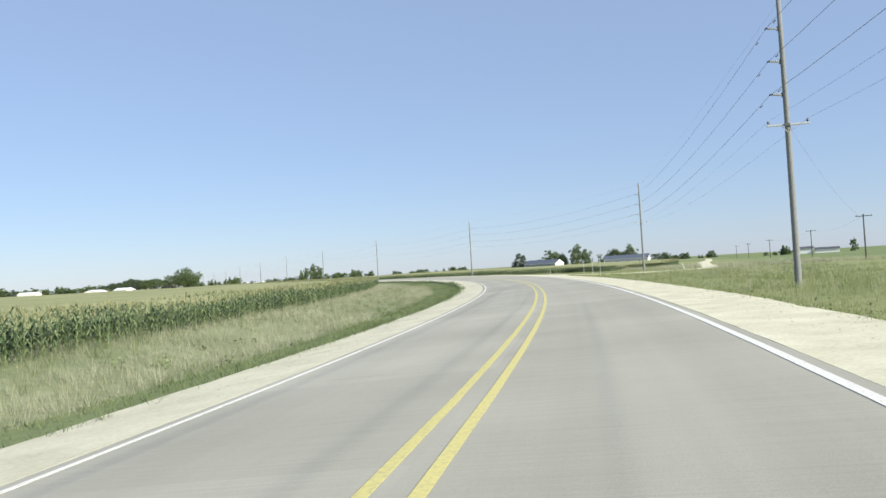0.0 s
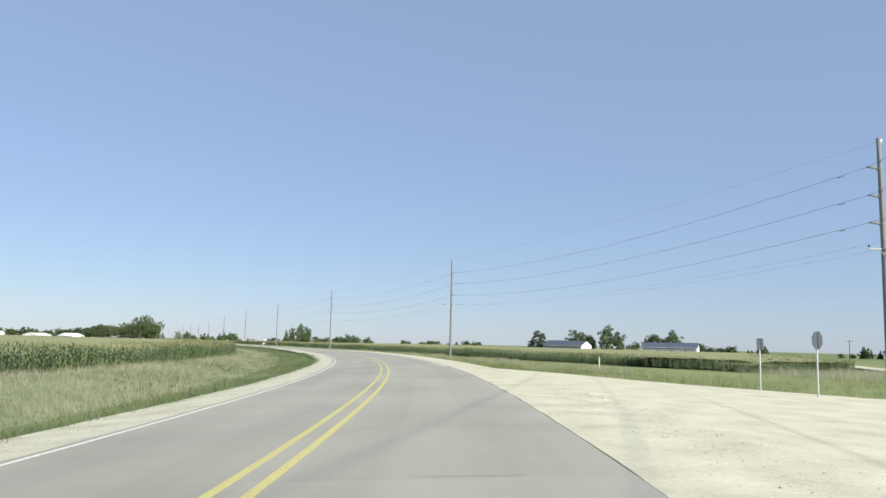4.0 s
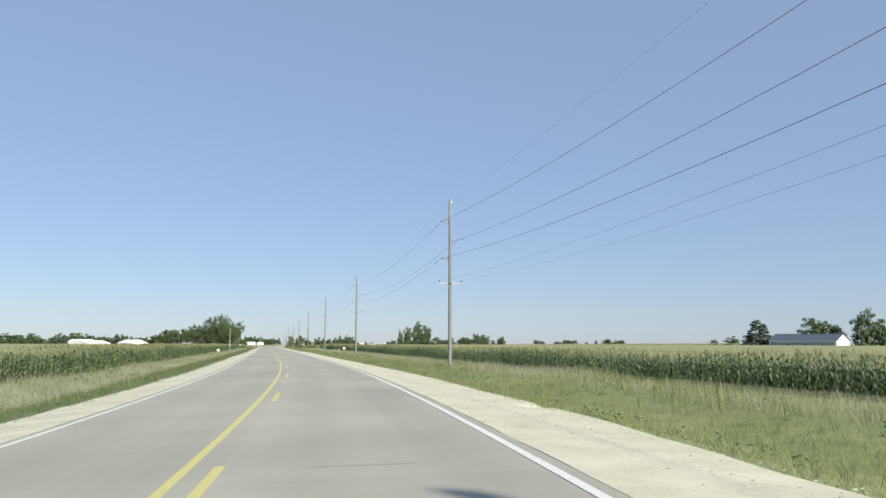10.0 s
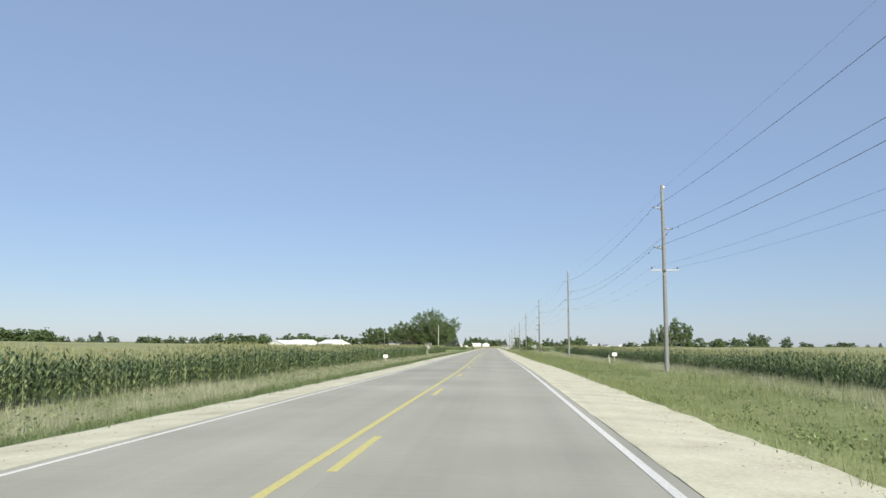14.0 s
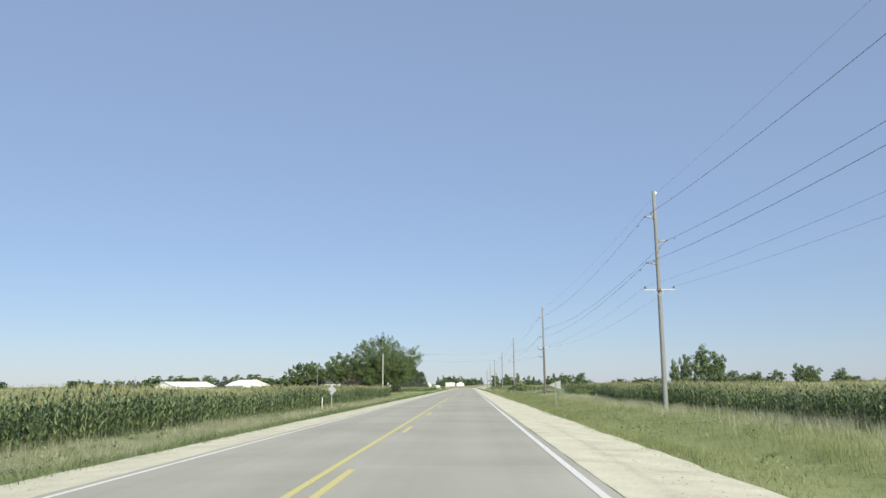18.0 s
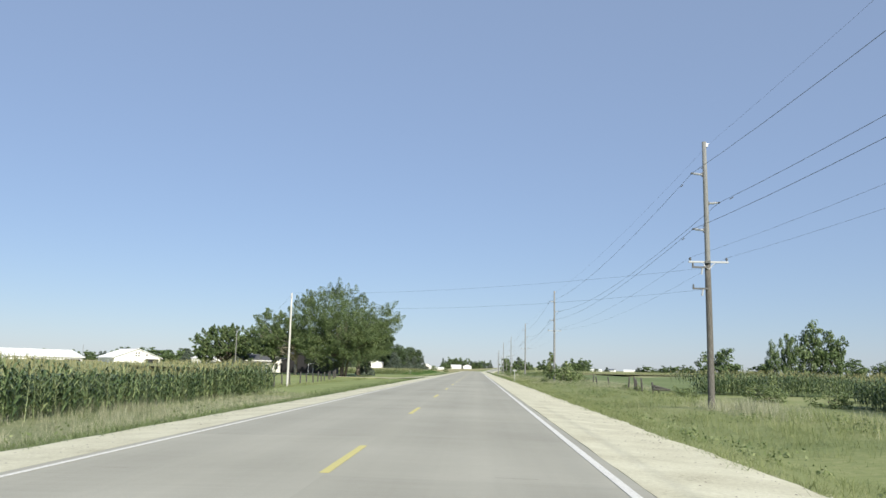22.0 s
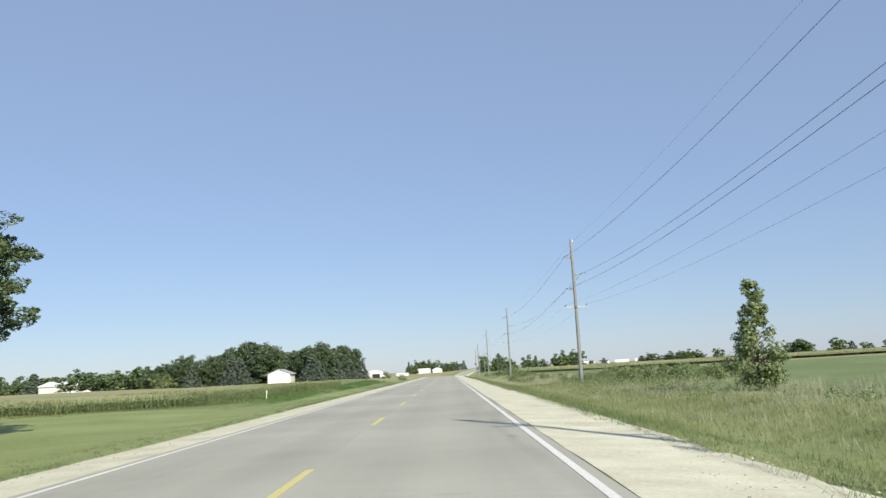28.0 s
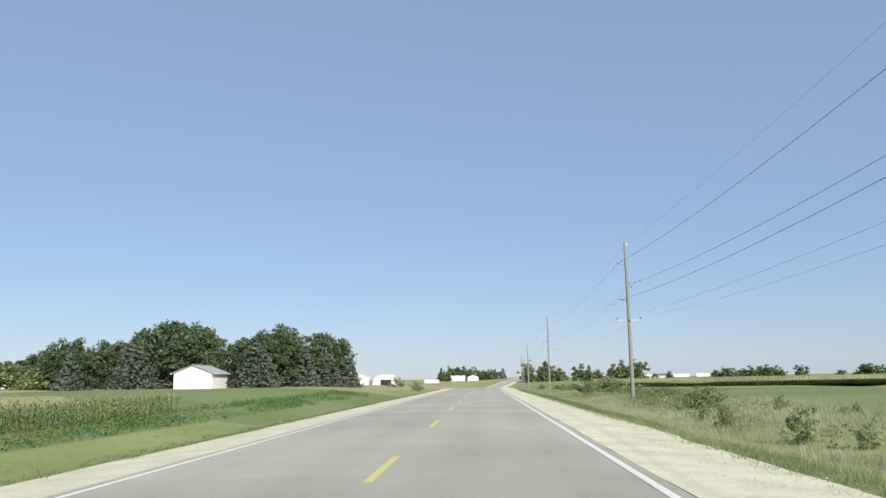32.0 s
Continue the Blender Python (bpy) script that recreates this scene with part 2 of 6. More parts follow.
M_GREEN_GRASS = material("mown_grass_blade", [(0.2, (0.095, 0.142, 0.052)), (0.5, (0.165, 0.216, 0.09)), (0.8, (0.285, 0.312, 0.162))], 0.35, 5, 0.7, island=0.3, through_light=0.35)
M_SOY_LEAF = material("soybean_leaf", [(0.2, (0.06, 0.12, 0.03)), (0.5, (0.1, 0.18, 0.05)), (0.8, (0.16, 0.24, 0.08))], 0.6, 4, 0.6, island=0.4, through_light=0.3)
M_STRAW = material("seeding_grass", [(0.2, (0.24, 0.255, 0.165)), (0.5, (0.385, 0.392, 0.27)), (0.8, (0.54, 0.53, 0.4))], 0.35, 5, 0.8, island=0.34, through_light=0.35)
M_SIDING = material("white_metal_siding", [(0.3, (0.74, 0.74, 0.72)), (0.7, (0.83, 0.83, 0.81))], 3, 5, 0.5, stretch=(1, 1, 0.2))
M_WHITE_ROOF = material("white_metal_roof", [(0.3, (0.72, 0.74, 0.76)), (0.7, (0.82, 0.83, 0.84))], 2, 5, 0.4)
M_ROOF = material("dark_shingle_roof", [(0.3, (0.055, 0.06, 0.07)), (0.7, (0.11, 0.115, 0.13))], 4, 5, 0.8, coarse=0.5, bump=0.3)
M_BLUE_ROOF = material("blue_grey_metal_roof", [(0.3, (0.075, 0.09, 0.125)), (0.7, (0.11, 0.13, 0.17))], 2, 5, 0.55)
M_GREY_WALL = material("grey_curtain_wall", [(0.3, (0.24, 0.26, 0.29)), (0.7, (0.36, 0.38, 0.41))], 2, 5, 0.7)
# Near black: dark trim, and shade put into the farmhouse wing and barn openings.
M_DARK_AND_SHADE = material("dark_trim_and_shade", [(0.3, (0.015, 0.015, 0.018)), (0.7, (0.035, 0.034, 0.035))], 4, 5, 0.8)
M_GLASS = material("dark_window_glass", [(0.4, (0.02, 0.025, 0.03)), (0.6, (0.035, 0.04, 0.05))], 2, 2, 0.08, spec=0.6)
M_SIGN_BACK = material("aluminium_sign_back", [(0.3, (0.3, 0.31, 0.32)), (0.7, (0.42, 0.43, 0.44))], 6, 5, 0.45, metal=0.3)
M_WHITE_PAINT = material("white_enamel", [(0.3, (0.76, 0.76, 0.74)), (0.7, (0.85, 0.85, 0.83))], 6, 4, 0.5)
M_GREEN_SIGN = material("green_sign_sheeting", [(0.3, (0.1, 0.14, 0.125)), (0.7, (0.16, 0.2, 0.18))], 6, 4, 0.5)
M_TAR = material("joint_sealant", [(0.3, (0.15, 0.145, 0.13)), (0.7, (0.25, 0.24, 0.21))], 10, 5, 0.8)

# ---- the road's line ----
def turn(s):
    """Heading of the road in degrees left of north at distance s along it."""
    return float(np.interp(s, [-300, -220, -150, -80, -40, -10, 20, 700, 850, 1000], [-38.5, -28.5, -19.5, -9.9, -4.75, -2.0, 0, 0, -4.0, -6.5]))


S0, S1, DS = -460.0, 1500.0, 2.0
N_S = int((S1 - S0) / DS) + 1
SS = np.linspace(S0, S1, N_S)
HEAD = np.radians([turn(s) for s in SS])
ZERO = int(np.argmin(abs(SS - 20)))
CX, CY = np.zeros(N_S), np.zeros(N_S)
for i in range(ZERO + 1, N_S):
    h = (HEAD[i] + HEAD[i - 1]) / 2
    CX[i], CY[i] = CX[i - 1] - math.sin(h) * DS, CY[i - 1] + math.cos(h) * DS
for i in range(ZERO - 1, -1, -1):
    h = (HEAD[i] + HEAD[i + 1]) / 2
    CX[i], CY[i] = CX[i + 1] + math.sin(h) * DS, CY[i + 1] - math.cos(h) * DS
CX += 0.28 * np.cos(np.clip((SS - 95) / 60, -1, 1) * math.pi / 2) ** 2
CY += 20.0


def cross(u):
    """Height of the verge and fields beside the road by the distance from its middle."""
    return np.interp(np.abs(u), [0, 5.0, 6.2, 8.0, 9.8, 11.2, 13.5, 16, 60], [-0.2, -0.2, -0.22, -0.6, -0.95, -1.0, -0.75, -0.6, -0.6])


def height(s, u):
    """Height of the finished surface at s, u (numbers or arrays)."""
    s, u = np.asarray(s, float), np.asarray(u, float)
    a = np.abs(u)
    lv = np.interp(s, [-460, 500, 590, 660, 760, 860, 930, 1000, 1100, 1250, 1500], [0, 0, -0.05, -1.2, -2.6, -3.0, -1.8, 0.0, 2.0, 5.0, 8.0])
    bk = np.interp(s, [-300, -200, -60, 10], [0.055, 0.055, 0.045, 0.0])
    lean = bk * (np.clip(u, -7, 7) - 1.85) * np.clip((14 - a) / 7, 0, 1)
    far = np.where(lv < 0, np.clip(1 - (a - 8) / 22, 0, 1), np.maximum(0.3, 1 - a / 60))
    rise = np.interp(s, [490, 560, 620, 700, 900], [0, 1.1, 1.1, 0.75, 0]) * np.clip((-u - 12) / 14, 0, 1)
    lawn = np.interp(s, [278, 298, 435, 460], [0, 1, 1, 0]) * (u < 0)
    verge = np.interp(a, [0, 5.0, 6.2, 9, 12, 17, 30, 60], [-0.2, -0.2, -0.22, -0.55, -0.8, -0.88, -0.6, -0.6])
    out = lv * far + rise + cross(u) * (1 - lawn) + verge * lawn
    out = np.where(a < 6.2, lv - 0.05 * (a - 3.76), out)
    out = np.where(a < 3.76, lv + 0.012 * (3.76 - a), out)
    return out + lean


def place(s, u, dz=0.0):
    """The point at distance s along the road and u to the right of its middle."""
    x, y, h = np.interp(s, SS, CX), np.interp(s, SS, CY), np.interp(s, SS, HEAD)
    return np.stack([x + u * np.cos(h), y + u * np.sin(h), height(s, u) + dz], -1)


def along(x, y):
    """s and u of a point of the plan."""
    i = int(np.argmin((CX - x) ** 2 + (CY - y) ** 2))
    h = HEAD[i]
    return SS[i] - (x - CX[i]) * math.sin(h) + (y - CY[i]) * math.cos(h), (x - CX[i]) * math.cos(h) + (y - CY[i]) * math.sin(h)


def ground_at(x, y):
    """Height of the ground: the roadside profile, and gentle swells of the plain away from it."""
    s, u = along(x, y)
    z = float(height(s, max(-60.0, min(60.0, u))))
    a = max(0.0, min(1.0, (abs(u) - 60) / 500)) * (1 - max(0.0, min(1.0, x / 60)) * max(0.0, min(1.0, (420 - y) / 200)))
    return z + a * (1.6 + 2.2 * math.sin(x / 410 + 1.2) * math.cos(y / 530 - 0.4))


# ---- mesh helpers ----
def mesh_of(name, verts, faces, mat, smooth=False):
    me = bpy.data.meshes.new(name)
    me.from_pydata([tuple(v) for v in verts], [], faces)
    me.materials.append(mat)
    if smooth:
        me.polygons.foreach_set("use_smooth", [True] * len(me.polygons))
    me.update()
    return me


def part(name, bm, mat, parent=None, label="", smooth=False):
    """Links a bmesh as one mesh object, under a thing or a part if one is given."""
    me = bpy.data.meshes.new(name)
    bm.to_mesh(me)
    bm.free()
    me.materials.append(mat)
    if smooth:
        me.polygons.foreach_set("use_smooth", [True] * len(me.polygons))
    ob = new(name, me)
    if parent:
        ob.parent = parent
    return tagged(ob, label)


def ribbon(name, s_list, u_a, u_b, mat, dz=0.0, thick=0.0, cuts=1, parent=None, ragged=0.0, shift=None, widen=None):
    """A strip that follows the road between two distances from its middle."""
    v, f = [], []
    us = np.linspace(u_a, u_b, cuts + 1)
    for s in s_list:
        uu = us + (shift(s) if shift else 0.0)
        if ragged:
            uu[-1] += ragged * (0.5 * noise.noise((s * 0.12, u_b, 0)) + 0.45 * noise.noise((s * 0.5, u_b, 7)) + 0.5 * noise.noise((s * 1.6, u_b, 3)))
            uu[0] += 0.12 * ragged * noise.noise((s * 0.7, u_a, 5))
        if widen:
            uu[-1] += widen(s)
        v += [tuple(p) for p in place(np.full(len(us), s), uu, dz)]
    k = cuts + 1
    for i in range(len(s_list) - 1):
        for j in range(cuts):
            a = i * k + j
            f.append((a, a + 1, a + k + 1, a + k))
    if thick:
        n = len(v)
        v += [(x, y, z - thick) for x, y, z in v]
        for i in range(len(s_list) - 1):
            a, b = i * k, i * k + k - 1
            f.append((a, a + k, a + k + n, a + n))
            f.append((b + k, b, b + n, b + k + n))
        for a, b in ((0, 1), ((len(s_list) - 1) * k, -1)):
            q = (a, a + n, a + cuts + n, a + cuts)
            f.append(q if b > 0 else q[::-1])
    ob = new(name, mesh_of(name, v, f, mat))
    if parent:
        ob.parent = parent
    return ob


def box_bm(bm, size, m=Matrix()):
    r = bmesh.ops.create_cube(bm, size=1.0)
    bmesh.ops.transform(bm, matrix=m @ Matrix.Diagonal((*size, 1)), verts=r["verts"])
    return bm


def tube_bm(bm, p, q, r0, r1, sides=8):
    """A tapered rod from p to q."""
    p, q = Vector(p), Vector(q)
    d = q - p
    m = Matrix.Translation((p + q) / 2) @ d.to_track_quat("Z", "Y").to_matrix().to_4x4()
    bmesh.ops.create_cone(bm, cap_ends=True, segments=sides, radius1=r0, radius2=r1, depth=d.length, matrix=m)
    return bm


def np_mesh(name, v, f, mat):
    """A mesh from arrays of points and of equal-sided faces."""
    me = bpy.data.meshes.new(name)
    v, f = np.asarray(v, np.float32), np.asarray(f, np.int32)
    me.vertices.add(len(v))
    me.vertices.foreach_set("co", v.ravel())
    me.loops.add(f.size)
    me.loops.foreach_set("vertex_index", f.ravel())
    me.polygons.add(len(f))
    me.polygons.foreach_set("loop_start", np.arange(len(f), dtype=np.int32) * f.shape[1])
    me.materials.append(mat)
    me.update(calc_edges=True)
    return me


def tile(v, f, at, turn_by, size, tilt=None):
    """Copies of a small mesh at many places, each turned about z, scaled and tipped."""
    n, k = len(at), len(v)
    size = np.asarray(size, float)
    size = size.reshape(n, 1, -1) if size.ndim > 1 else size.reshape(n, 1, 1)
    p = v[None] * size
    c, s = np.cos(turn_by)[:, None], np.sin(turn_by)[:, None]
    q = np.stack([p[..., 0] * c - p[..., 1] * s, p[..., 0] * s + p[..., 1] * c, p[..., 2]], -1)
    if tilt is not None:
        q[..., :2] += q[..., 2:3] * tilt[:, None, :]
    q += at[:, None, :]
    return q.reshape(-1, 3), (f[None] + (np.arange(n) * k)[:, None, None]).reshape(-1, f.shape[1])


def empty(name, x, y, z=None, yaw=0.0, label="", category="", group=""):
    ob = new(name)
    ob.matrix_world = pose(x, y, ground_at(x, y) if z is None else z, 0, 0, yaw)
    return tagged(ob, label, category, group)

# ---- ground, shoulders and road ----
def build_ground():
    v, f, mi = [], [], []
    ss = SS[::3]
    us = np.array([-60, -45, -30, -22, -16, -13.5, -11.2, -9.8, -8, -6.2, -5, 0, 5, 6.2, 8, 9.8, 11.2, 13.5, 16, 18, 22, 30, 45, 60.0])
    for s in ss:
        p = place(np.full(len(us), s), us)
        p[np.abs(us) <= 6.2, 2] -= 0.22
        v += [tuple(q) for q in p]
    k = len(us)
    for i in range(len(ss) - 1):
        for j in range(k - 1):
            a = i * k + j
            f.append((a, a + 1, a + k + 1, a + k))
            s, u = ss[i] + 3, (us[j] + us[j + 1]) / 2
            m = 0
            if s < 286 and -9 < u < -5:
                m = 5
            elif s < 286 and -20 < u < -9:
                m = 6
            elif u < -13.4 and 436 < s < 500:
                m = 2
            elif u < -5 and 288 < s < 500:
                m = 1
            elif u < -11 and 500 < s < 575:
                m = 2
            elif s >= 445 and (u < -30 or u < -16 and s >= 575):
                m = 3
            elif u > 18 and 300 < s < 592:
                m = 2
            elif u > 17 and s < -120:
                m = 0
            mi.append(m)
    base = len(v)
    axis = [-4500, -3000, -2000, -1400, -1000] + list(range(-800, 1001, 40)) + [1200, 1500, 2000, 3000, 4500]
    ays = [-4500, -2500, -1400, -900] + list(range(-640, 1641, 40)) + [2000, 2600, 3500, 4800]
    for y in ays:
        for x in axis:
            s, u = along(x, y)
            v.append((x, y, ground_at(x, y) - (2.5 if abs(u) < 56 and S0 < s < S1 else 0.05)))
    k = len(axis)
    for i in range(len(ays) - 1):
        for j in range(k - 1):
            a = base + i * k + j
            f.append((a, a + 1, a + k + 1, a + k))
            x, y = axis[j] + 20, ays[i] + 20
            if x > 0 and 300 < y < 580 and x < 420:
                m = 2
            elif x > 40 and -400 < y < 1.08 * x - 205:
                m = 2
            elif 40 < x and -120 <= y < 0:
                m = 0
            elif x > 0 and y < -120:
                m = 0 if (x // 120 + y // 160) % 2 else 3
            else:
                m = (4, 3, 4, 2, 4)[int((x // 200) * 3 + (y // 240) * 2) % 5]
            mi.append(m)
    me = mesh_of("ground", v, f, M_GROUND, True)
    for m in (M_LAWN, M_SOY, M_HAY, M_CANOPY, M_DITCH, M_DRY):
        me.materials.append(m)
    me.polygons.foreach_set("material_index", mi)
    return tagged(new("ground", me), "grassy verges, shallow ditches and wide flat farm fields", "ground", kind="structure")


build_ground()
S_ALL = [float(s) for s in SS[::2]]
ROAD_U = (-3.74, 3.74)
road = tagged(ribbon("road", S_ALL, *ROAD_U, M_CONCRETE, 0.0, 0.25, 6), "grey worn concrete two-lane country road with grooved surface", "road", kind="structure")
lane_uv = road.data.uv_layers.new(name="lane")
flat = len(S_ALL) * 7
at_loop = np.zeros(len(road.data.loops), np.int32)
road.data.loops.foreach_get("vertex_index", at_loop)
at_loop %= flat
lane_uv.data.foreach_set("uv", np.stack([np.linspace(*ROAD_U, 7)[at_loop % 7], np.array(S_ALL)[at_loop // 7]], 1).astype(np.float32).ravel())
S_FINE = [float(s) for s in np.concatenate([np.arange(-460, -300, 4.0), np.arange(-300, 720, 0.8), np.arange(720, 1501, 6.0)])]
def inner_width(s):
    """The inner shoulder is wider along the bend."""
    return np.interp(s, [-175, -120], [-0.55, 0.0])


for nm, a, b in (("shoulder_west", -3.76, -5.3), ("shoulder_east", 3.76, 6.05)):
    ob = ribbon(nm, S_FINE, a, b, M_GRAVEL, -0.001, 0.2, 3, None, 0.32 if b > 0 else -0.2, widen=inner_width if b < 0 else None)
    if b < 0:
        ob.data.flip_normals()
    tagged(ob, "pale crushed limestone gravel shoulder beside the road", "shoulder", kind="structure")


def bend_shift(s):
    """The double line lies a little further right along the bend."""
    return float(np.interp(s, [-190, -170, -150, -95], [0.22, 0.18, 0.17, 0.0]))


def line(name, s_a, s_b, u, w, mat, dz=0.006):
    n = max(2, int((s_b - s_a) / 4))
    return ribbon(name, list(np.linspace(s_a, s_b, n)), u - w / 2, u + w / 2, mat, dz, 0.003, shift=bend_shift if mat == M_YELLOW else None)


LINE = "white painted edge line on the road, slightly worn"
tagged(line("edge_line", -460, 1500, -3.52, 0.09, M_WHITE), LINE, "road marking", kind="structure")
for a, b in ((-460, -178), (-133, 1500)):
    tagged(line("edge_line", a, b, 3.52, 0.12, M_WHITE), LINE, "road marking", kind="structure")
tagged(line("centre_line", -460, 221, -0.38, 0.115, M_YELLOW), "yellow solid centre line, solid for oncoming traffic", "road marking", kind="structure")
tagged(line("centre_line", -460, -92, 0.0, 0.115, M_YELLOW), "yellow solid centre line along the bend", "road marking", kind="structure")
for s in np.interp(np.arange(-18, 80), [-18, 0, 7, 19, 26, 80], [-91.6, 146.7, 239.4, 386.6, 467.3, 1093.7]):
    dash = line("centre_dash", s, s + 3.3, -0.02, 0.12, M_YELLOW)
    tagged(dash, "short yellow painted centre dash, worn", "road marking", "centre dashes", "structure")


BANKS = []


def apron(name, side_a, side_b, s_a, s_b, u_in, u_far, label, rows=40, cuts=14, low=-0.53):
    """A gravel surface that leaves the road's edge between s_a and s_b and narrows to a lane, with grassed banks."""
    def spaced(side, first):
        p = np.array([first] + side, float)
        d = np.concatenate([[0], np.cumsum(np.hypot(*np.diff(p, axis=0).T))])
        t = np.concatenate([np.linspace(0, 0.1, rows // 2, endpoint=False), np.linspace(0.1, 1, rows - rows // 2)]) if d[-1] > 60 else np.linspace(0, 1, rows)
        return np.stack([np.interp(t * d[-1], d, p[:, 0]), np.interp(t * d[-1], d, p[:, 1])], 1)
    w = np.linspace(0, 1, cuts + 1)
    edge = place(s_a + (s_b - s_a) * w, np.full(cuts + 1, u_in))[:, :2]
    pa, pb = spaced(side_a, edge[0]), spaced(side_b, edge[-1])
    bow = edge - (edge[0] + (edge[-1] - edge[0]) * w[:, None])
    v, f, bank_v, bank_f = [], [], [], []
    for i in range(rows):
        fade = max(0.0, 1 - i / rows * 3)
        for j in range(cuts + 1):
            x, y = pa[i] + (pb[i] - pa[i]) * w[j] + bow[j] * fade
            s, u = along(x, y)
            k = max(0.0, min(1.0, (abs(u) - abs(u_in)) / u_far))
            z = (float(height(s, u_in)) - 0.006) * (1 - k) + low * k
            v.append((x, y, z if abs(u) < 45 else max(z, ground_at(x, y) + 0.05)))
    for i in range(rows - 1):
        for j in range(cuts):
            q = i * (cuts + 1) + j
            f.append((q, q + 1, q + cuts + 2, q + cuts + 1))
    me = mesh_of(name, v, f, M_GRAVEL)
    bm = bmesh.new()
    bm.from_mesh(me)
    bmesh.ops.recalc_face_normals(bm, faces=bm.faces)
    if sum(q.normal.z for q in bm.faces) < 0:
        bmesh.ops.reverse_faces(bm, faces=bm.faces)
    bm.to_mesh(me)
    bm.free()
    top = tagged(new(name, me), label, "side road", kind="structure")
    for j, k in ((0, 1), (cuts, cuts - 1)):
        bv, bf = [], []
        for i in range(rows):
            p, q = Vector(v[i * (cuts + 1) + j]), Vector(v[i * (cuts + 1) + k])
            d = Vector((p.x - q.x, p.y - q.y, 0)).normalized()
            BANKS.append((*p, *d))
            bv += [p + Vector((0, 0, -0.006)), p + d * 1.0 + Vector((0, 0, -0.6))]
        for i in range(rows - 1):
            c = (2 * i, 2 * i + 1, 2 * i + 3, 2 * i + 2)
            bf.append(c if (bv[1] - bv[0]).cross(bv[2] - bv[0]).z > 0 else c[::-1])
        bank = new("bank", mesh_of("bank", bv, bf, M_GROUND))
        bank.parent = top
        tagged(bank, "grassy bank of the gravel surface", kind="structure")
    return np.concatenate([pa, pb[::-1]])


LANE = apron("side_road", [(-29.3, -177.7), (-26.5, -173), (-21, -168), (-12.4, -164.5), (1, -162), (9, -160.3), (14.5, -155.5), (22.1, -147.2), (51.1, -113.4), (99.6, -59.4), (132.6, -24.4), (218.6, 68), (358.6, 223)], [(-11.2, -137), (-10.3, -143), (-8, -146.5), (-4.3, -150.9), (1, -156), (6, -157), (11.8, -153.2), (19.5, -144.8), (48.5, -111), (97, -57), (130, -22), (216, 70.5), (356, 225.5)], -192, -132, 5.0, 16.0, "pale gravel side road meeting the bend and running off between fields", 84)
DRIVE = apron("driveway", [(-7.5, 352), (-11, 361), (-16, 367.5), (-34, 371)], [(-8, 371.2), (-16, 374), (-34, 374.6)], 342, 371, -4.6, 8.0, "short pale gravel farm driveway", 24, 8, -0.72)


# saw-cut joints across the slabs
rng = np.random.default_rng(11)
for k in range(150):
    s = -270 + 5.2 * k + rng.uniform(-0.4, 0.4)
    for side in (-1, 1):
        a = rng.uniform(0.3, 2.6) * side
        b = a + rng.uniform(0.35, 1.3) * side
        if rng.uniform() < 0.6:
            lo, hi = max(-3.6, min(a, b)), min(3.6, max(a, b))
            j = ribbon("slab_joint", [s, s + rng.uniform(0.006, 0.014)], lo, hi, M_TAR, 0.004, 0.0, 2, road)
            s += rng.uniform(-0.03, 0.03)

# ---- posts, wires and signs ----
def shaft(bm, h, r0, r1, sides=12, rings=6, wob=0.02):
    """A slightly uneven tapered post."""
    prev = None
    for i in range(rings + 1):
        t = i / rings
        r = r0 + (r1 - r0) * t
        ring = [bm.verts.new((math.cos(2 * math.pi * k / sides) * r + wob * math.sin(3 * t), math.sin(2 * math.pi * k / sides) * r, h * t)) for k in range(sides)]
        if prev:
            for k in range(sides):
                bm.faces.new((prev[k], prev[(k + 1) % sides], ring[(k + 1) % sides], ring[k]))
        prev = ring
    bm.faces.new(prev)
    return bm


ARM_X = 0.78
CROSS_X = 1.05


